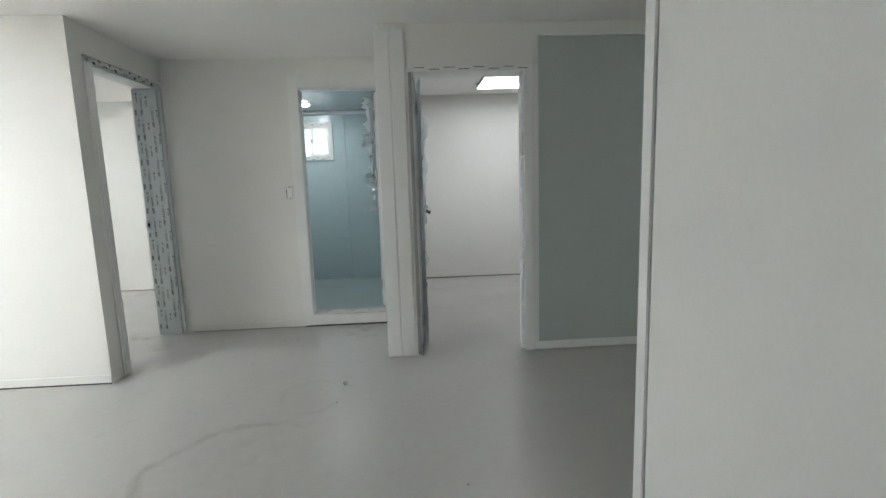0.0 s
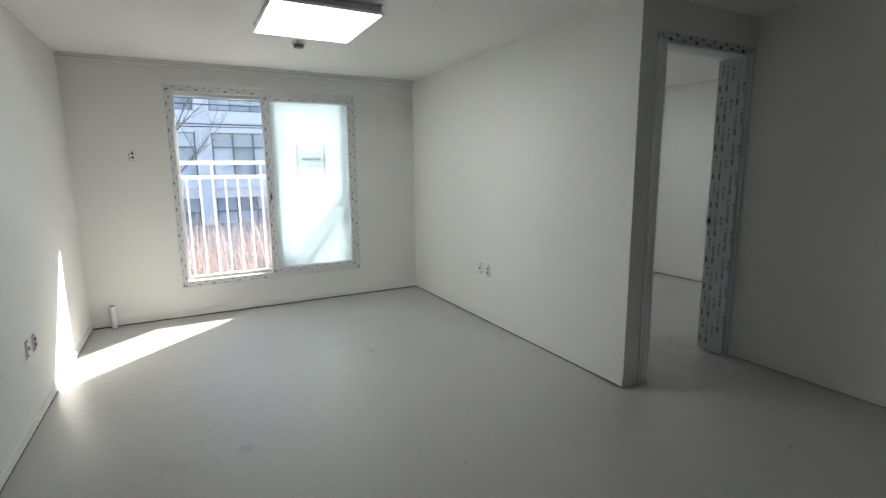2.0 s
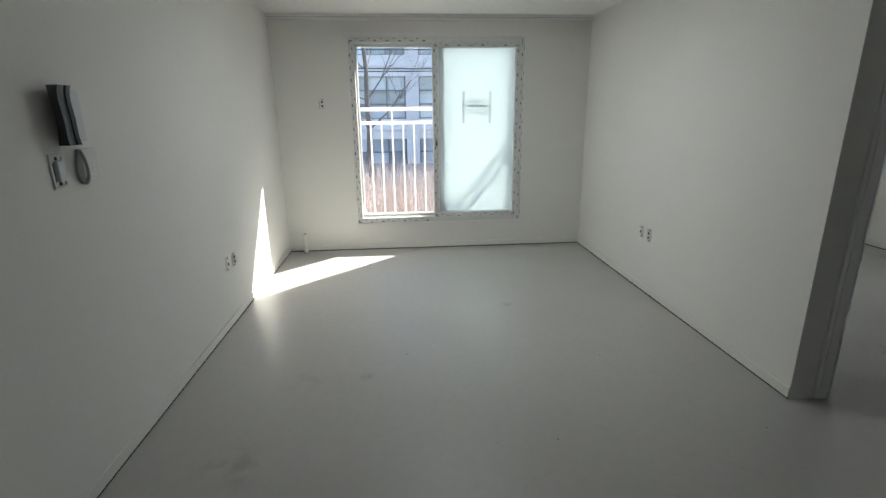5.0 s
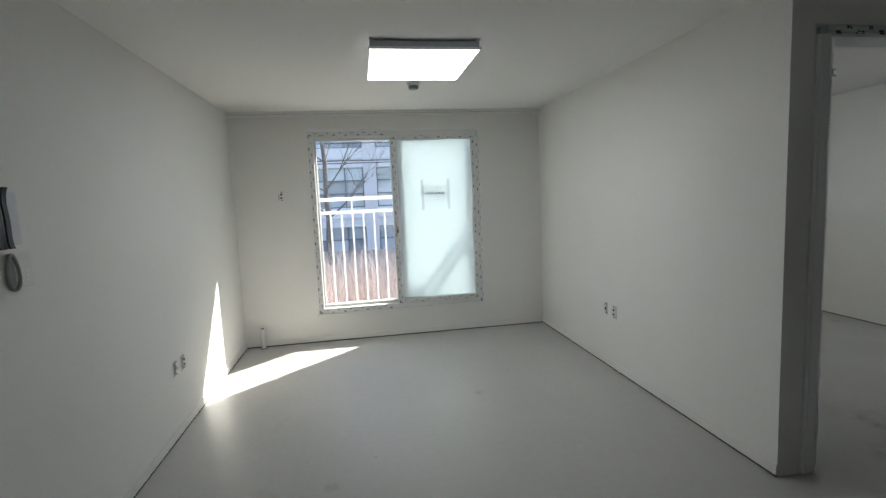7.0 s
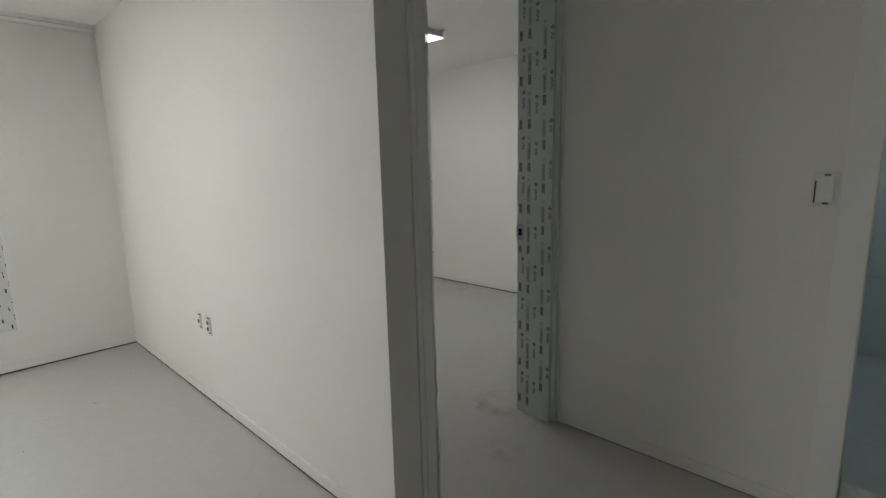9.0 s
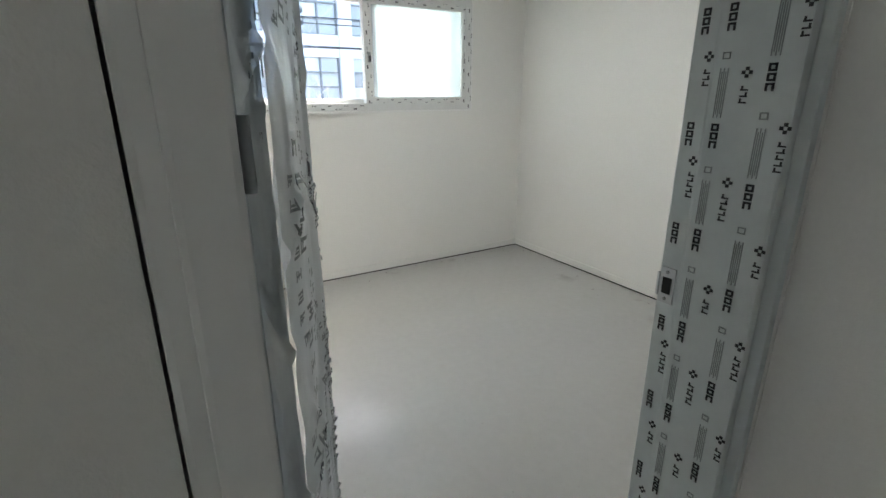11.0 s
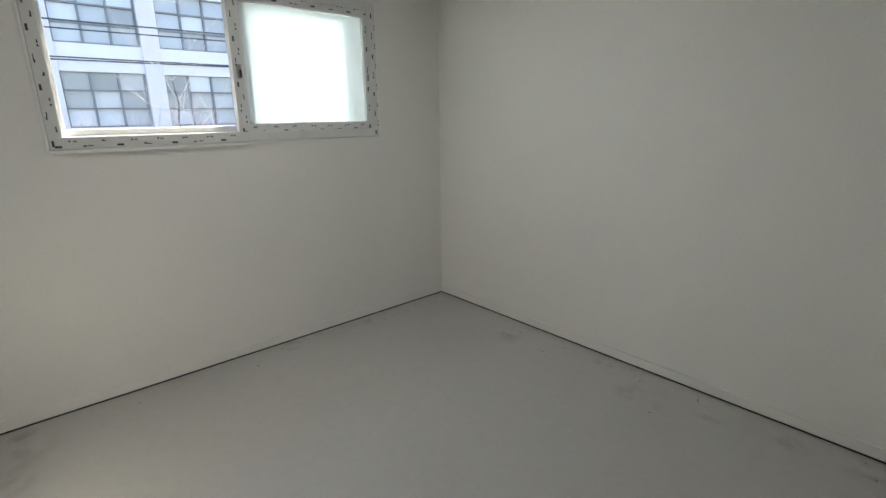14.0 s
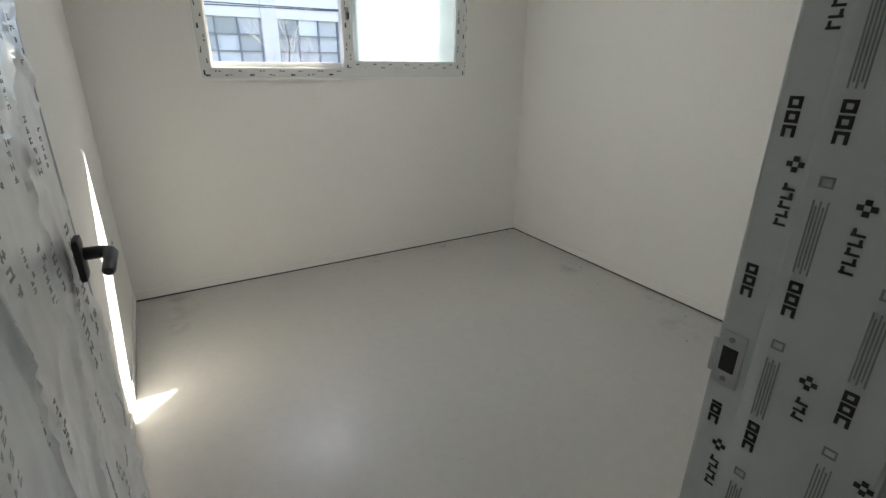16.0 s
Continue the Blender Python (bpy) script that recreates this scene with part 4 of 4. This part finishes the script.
cord.parent = com
cord.matrix_parent_inverse = com.matrix_basis.inverted()
cord["label"] = "grey coiled cord"


# ---- outlets and switches without covers ----
def rough_box(name, m, w, h, label, category, group="", holes=1):
    """A recessed wall box seen without its cover: thin rim, module, dark cut-outs. Faces +y."""
    t = thing(name, m, label, category, group)
    part("rim", add_box(add_box(add_box(box(-w / 2, w / 2, .0008, .005, h / 2 - .007, h / 2, .001), -w / 2, w / 2, .0008, .005, -h / 2, -h / 2 + .007, .001),
                                -w / 2, -w / 2 + .006, .0008, .005, -h / 2 + .008, h / 2 - .008, .001), w / 2 - .006, w / 2, .0008, .005, -h / 2 + .008, h / 2 - .008, .001), PLASTIC, t)
    part("module", box(-w / 2 + .012, w / 2 - .016, .0008, .009, -h / 2 + .016, h / 2 - .016, .003), TRIM, t)
    part("cut_out", box(w / 2 - .0105, w / 2 - .0065, .0006, .002, -h / 2 + .012, h / 2 - .03), DARK, t)
    for k in range(holes):
        part("socket", cylinder(.011, .003, pose(-.003, .0102, (k - (holes - 1) / 2) * .034, 90), 16), BLACK, t, smooth=True)
    part("screw_slot", box(-.012, .004, .0006, .006, h / 2 - .013, h / 2 - .008), INK, t)
    part("screw_slot", box(-.012, .004, .0006, .006, -h / 2 + .008, -h / 2 + .013), INK, t)
    return t


rough_box("wall_outlet", pose(-2.475, YN, .465, 0, 0, 180), .07, .105, "bare white socket box without cover on the white wall", "outlet", "bare sockets", 2)
rough_box("wall_outlet", pose(-2.60, YN, .468, 0, 0, 180), .055, .095, "bare white socket box without cover on the white wall", "outlet", "bare sockets", 1)
rough_box("wall_outlet", pose(-2.335, YS, .428), .06, .1, "bare white socket box without cover on the white wall", "outlet", "bare sockets", 2)
rough_box("wall_outlet", pose(-2.21, YS, .43), .06, .1, "bare white socket box without cover on the white wall", "outlet", "bare sockets", 1)
rough_box("wall_outlet", pose(XW, 1.32, 1.49, 0, 0, -90), .06, .1, "bare socket box high beside the tall window", "outlet", "bare sockets", 2)
rough_box("wall_outlet", pose(-3.42, YB, .47), .06, .1, "bare socket box on the bedroom wall beside the sun patch", "outlet", "bare sockets", 2)
rough_box("wall_outlet", pose(-3.56, YB, .47), .06, .1, "bare socket box on the bedroom wall beside the sun patch", "outlet", "bare sockets", 1)
rough_box("light_switch", pose(.003, YH, 1.188, 0, 0, 180), .07, .115, "bare white switch box beside the bathroom door", "switch", "", 0)

# capped pipe stub by the window wall
pipe = thing("pipe_stub", pose(-3.94, 1.052, 0), "short white plastic pipe stub rising from the floor", "pipe")
part("tube", cylinder(.022, .2, pose(0, 0, .1), 24, bevel=.002), PVC, pipe, smooth=True)
part("opening", cylinder(.017, .003, pose(0, 0, .2005), 20), DARK, pipe, "dark open end")
part("collar", cylinder(.03, .006, pose(0, 0, .003), 24), GREY_PLASTIC, pipe, smooth=True)

# ---- kitchen counter end ----
counter = thing("kitchen_counter", pose(0, 0, 0), "white kitchen base unit with a pale worktop", "counter")
part("side_panel", box(1.83, 1.848, 1.99, 2.40, .0, .868, .002), TRIM, counter)
part("carcass", box(1.849, 2.995, 1.99, 2.37, .08, .868, .002), TRIM, counter)
part("plinth", box(1.849, 2.995, 1.99, 2.32, 0, .079), GREY_PLASTIC, counter)
for k in range(2):
    part("door", box(1.853 + k * .57, 2.419 + k * .57, 2.371, 2.389, .085, .86, .003), TRIM, counter)
tagged(mesh_object("worktop", box(1.818, 2.998, 1.987, 2.41, .869, .915, .004), PVC), "pale worktop on the kitchen base unit", "worktop")

# ---- small things on the floor ----
lump = bmesh.new()
bmesh.ops.create_icosphere(lump, subdivisions=2, radius=.016)
for v in lump.verts:
    v.co *= 1 + .5 * noise.noise(v.co * 70)
    v.co.z = v.co.z * .8 + .012
lump_ob = tagged(mesh_object("plaster_lump", lump, PLASTER, True), "small white lump of dried plaster on the floor", "debris")
lump_ob.matrix_basis = pose(.58, 3.76, 0)
crumbs = bmesh.new()
rng = random.Random(11)
for k in range(110):
    if k < 30:
        x, y = rng.uniform(-3.9, -1.3), YE - abs(rng.gauss(0, .12)) - .03
    elif k < 50:
        x, y = XW + abs(rng.gauss(0, .12)) + .03, rng.uniform(4.3, 6.8)
    elif k < 75:
        x, y = rng.uniform(-1.5, .8), rng.gauss(4.9, .25)
    else:
        x, y = rng.uniform(-3.6, 1.4), rng.uniform(1.2, 3.8)
    if y > 4.95 and x > -1.2:
        y = 4.7
    r = rng.uniform(.002, .007)
    s = Matrix.LocRotScale((x, y, r * .3), Euler((rng.uniform(0, .4), rng.uniform(0, .4), rng.uniform(0, 6))), (r, r * rng.uniform(.4, 1), r * .5))
    bmesh.ops.create_icosphere(crumbs, subdivisions=1, radius=1, matrix=s)
tagged(mesh_object("floor_crumbs", crumbs, material("crumb", (.32, .3, .28), .9, vary=.4)), "scattered small dark crumbs of building dust", "debris", kind="stuff")


# ---- outside ----
GROUND = -1.25
structure("ground", box(-400, -4.3, -300, 300, GROUND - .3, GROUND), material("soil", (.33, .28, .24), .95, vary=.25, grain=3, blot=.3, bump=.5), "bare brown ground outside the windows", "ground")

rail = thing("window_railing", Matrix(), "white metal safety railing outside the tall window", "railing")
RX, RY0, RY1 = -5.0, 1.43, 3.55
for nm, z, h in (("top_rail", 1.44, .042), ("middle_rail", 1.282, .038), ("bottom_rail", .06, .04)):
    part(nm, box(RX - .022, RX + .022, RY0, RY1, z - h / 2, z + h / 2, .006), RAIL, rail)
    for y in (RY0 + .02, RY1 - .02):
        part("side_rail", box(RX + .0225, XWO - .002, y - .018, y + .018, z - h / 2, z + h / 2, .006), RAIL, rail)
for k in range(17):
    y = RY0 + .03 + k * (RY1 - RY0 - .06) / 16
    part("picket", box(RX - .009, RX + .009, y - .009, y + .009, .081, 1.262 if k % 4 else 1.418, .003), RAIL, rail)

# ---- building across the way ----
FACE = material("facade_panel", (.58, .54, .555), .6, vary=.07, grain=4, blot=.5, bump=.1, each=.25)
SPAN = material("facade_band", (.64, .605, .615), .6, vary=.06, grain=4, blot=.4, bump=.1)
MULL = material("dark_mullion", (.16, .165, .18), .5, vary=.1)


def office_glass(n, l):
    noise_tex = n.new("ShaderNodeObjectInfo")
    ramp = n.new("ShaderNodeMapRange")
    ramp.inputs["To Min"].default_value, ramp.inputs["To Max"].default_value = .55, 1.35
    l.new(noise_tex.outputs["Random"], ramp.inputs["Value"])
    tint = n.new("ShaderNodeVectorMath")
    tint.operation = "SCALE"
    tint.inputs[0].default_value = (.42, .43, .46)
    l.new(ramp.outputs[0], tint.inputs["Scale"])
    d = bsdf(n, "Diffuse")
    l.new(tint.outputs[0], d.inputs["Color"])
    gloss = n.new("ShaderNodeFresnel")
    gloss.inputs[0].default_value = 1.6
    return mixed(n, l, d.outputs[0], bsdf(n, "Glossy", (.8, .85, .9), .05).outputs[0], gloss.outputs[0])


PANE = shader_mix("office_glass", office_glass)
XF, BAY, STOREY = -25.0, 3.52, 3.1
building = thing("office_building", pose(0, 0, GROUND), "long pale pink-grey building with dark gridded windows", "building")
part("core", box(XF - 12, XF - .35, -34, 40, 0, 17.5), FACE, building)
part("roof", box(XF - 12.2, XF + .25, -34.2, 40.2, 17.5, 18.0, .03), SPAN, building)
pane_mesh = bpy.data.meshes.new("office_pane")
tmp = box(-.02, .02, -.44, .44, -.32, .32)
tmp.to_mesh(pane_mesh)
tmp.free()
pane_mesh.materials.append(PANE)
for s in range(5):
    zb = -2.05 + s * STOREY - GROUND
    part("spandrel", box(XF - .3, XF + .02, -34, 40, zb + 2.08, zb + STOREY - .0, .02), SPAN, building)
    part("ledge", box(XF - .3, XF + .1, -34, 40, zb + 2.5, zb + 2.62, .02), FACE, building)
for b in range(-9, 9):
    yc = 7.95 + b * BAY
    part("pilaster", box(XF - .3, XF + .12, yc + 1.42, yc + BAY - 1.42, 0, 17.4, .03), FACE, building)
    if -3 <= b <= 4:
        for s in range(5):
            zb = -2.05 + s * STOREY - GROUND
            w = part("window", box(XF - .28, XF - .1, yc - 1.42, yc + 1.42, zb + .0, zb + .05), MULL, building, "gridded dark window bay")
            for c in range(4):
                part("mullion", box(XF - .28, XF - .06, yc - 1.40 + c * .93 - .035, yc - 1.40 + c * .93 + .035, zb + .05, zb + 2.08), MULL, w)
            for r in range(1, 3):
                part("transom", box(XF - .28, XF - .07, yc - 1.4, yc + 1.4, zb + .05 + r * .68 - .03, zb + .05 + r * .68 + .03), MULL, w)
            for c in range(3):
                for r in range(3):
                    g = new("pane", pane_mesh)
                    g.parent = w
                    g.matrix_basis = Matrix.Translation((XF - .2, yc - .94 + c * .93, zb + .39 + r * .68))


# ---- bare trees, shrubs, cables ----
BARK = material("bark", (.13, .115, .11), .9, vary=.3, grain=14, blot=4, bump=.6)
TWIG = material("dry_twig", (.50, .41, .37), .9, vary=.6, grain=6, blot=1.5, bump=.2, island=1.6)


def limb(bm, a, b, r0, r1, sides=6):
    axis = b - a
    if axis.length < 1e-4:
        return
    side = axis.orthogonal().normalized()
    over = axis.normalized().cross(side)
    rows = []
    for c, rad in ((a, r0), (b, r1)):
        rows.append([bm.verts.new(c + (side * math.cos(2 * math.pi * k / sides) + over * math.sin(2 * math.pi * k / sides)) * rad) for k in range(sides)])
    for k in range(sides):
        bm.faces.new((rows[0][k], rows[0][(k + 1) % sides], rows[1][(k + 1) % sides], rows[1][k]))


def bare_tree(x, y, height, seed, girth, crown_mat=None):
    rng = random.Random(seed)
    t = thing("bare_tree", pose(x, y, GROUND), "leafless tree with a grey-brown trunk and thin branches", "tree", "bare trees")
    trunk, crown_bm = bmesh.new(), bmesh.new()
    tips = []
    p, r = Vector((0, 0, -.05)), girth
    n = 8
    for k in range(n):
        q = p + Vector((rng.uniform(-.08, .08), rng.uniform(-.08, .08), height * .75 / n))
        limb(trunk, p, q, r, r * .86, 10)
        if k >= 2:
            tips.append((q.copy(), r * .5))
        p, r = q, r * .86

    def grow(p, d, r, length, level):
        for _ in range(3):
            d = (d + Vector((rng.uniform(-.25, .25), rng.uniform(-.25, .25), rng.uniform(-.05, .25)))).normalized()
            q = p + d * length / 3
            limb(crown_bm, p, q, r, r * .8, 5 if level < 2 else 3)
            p, r = q, r * .8
            if level < 3:
                for _ in range(2 if level else 2):
                    side = (d + Vector((rng.uniform(-1, 1), rng.uniform(-1, 1), rng.uniform(-.1, .8)))).normalized()
                    grow(p, side, r * .6, length * .55, level + 1)
    for p, r in tips:
        a = rng.uniform(0, 6.28)
        for k in range(2):
            d = Vector((math.cos(a + k * 2.6), math.sin(a + k * 2.6), rng.uniform(.5, 1.1))).normalized()
            grow(p, d, r * .6, height * .26, 1)
    part("trunk", trunk, BARK, t, smooth=True)
    part("crown", crown_bm, crown_mat or BARK, t, "thin bare branches")


bare_tree(-12.5, 1.18, 8.0, 2, .12)
# lighter twig colour that carries the sunlight on this crown
SUNLIT_TWIG = material("sunlit_twig", (.62, .56, .53), .85, vary=.2, grain=8, bump=.2)
bare_tree(-13.0, 7.7, 4.6, 7, .05, SUNLIT_TWIG)
bare_tree(-13.5, -2.4, 7.0, 9, .13)

rng = random.Random(3)
stems_v, stems_f = [], []
for k in range(9000):
    if k < 5200:
        x, y, h = rng.uniform(-11, -7.2), rng.uniform(-3.5, 7.0), rng.uniform(.7, 1.75)
    else:
        x, y, h = rng.uniform(-13.5, -9.5), rng.uniform(3.5, 17.0), rng.uniform(1.5, 3.0) * (.75 + .25 * rng.random())
    a, lean = rng.uniform(0, 6.28), rng.uniform(0, .7)
    w = rng.uniform(.004, .010)
    dx, dy = math.cos(a) * lean * h, math.sin(a) * lean * h
    base_i = len(stems_v)
    c, s = math.cos(a + 1.57) * w, math.sin(a + 1.57) * w
    mx, my = dx * .35, dy * .35
    for px, py, pz, f in ((0, 0, 0, 1), (mx, my, h * .55, .8), (dx, dy, h, .25)):
        stems_v += [(x + px - c * f, y + py - s * f, GROUND + pz), (x + px + c * f, y + py + s * f, GROUND + pz), (x + px - s * f, y + py + c * f, GROUND + pz)]
    for j in range(2):
        b = base_i + 3 * j
        for i in range(3):
            stems_f.append((b + i, b + (i + 1) % 3, b + 3 + (i + 1) % 3, b + 3 + i))
shrub_mesh = bpy.data.meshes.new("dry_shrubs")
shrub_mesh.from_pydata(stems_v, [], stems_f)
shrub_mesh.materials.append(TWIG)
tagged(new("dry_shrubs", shrub_mesh), "thicket of dry reddish-brown leafless shrubs", "shrub", kind="stuff")

for k, (z0, z1) in enumerate(((3.0, 2.9), (2.85, 2.8), (2.45, 2.15), (2.2, 2.3))):
    wire = bmesh.new()
    prev = None
    for i in range(25):
        a = i / 24
        p = Vector((-14.5 - .3 * k, -25 + 55 * a, z0 + (z1 - z0) * a - .5 * 4 * a * (1 - a) + .9))
        if prev is not None:
            limb(wire, prev, p, .016, .016, 5)
        prev = p
    tagged(mesh_object("overhead_cable", wire, BLACK), "thin black overhead cable across the view", "cable", "overhead cables")
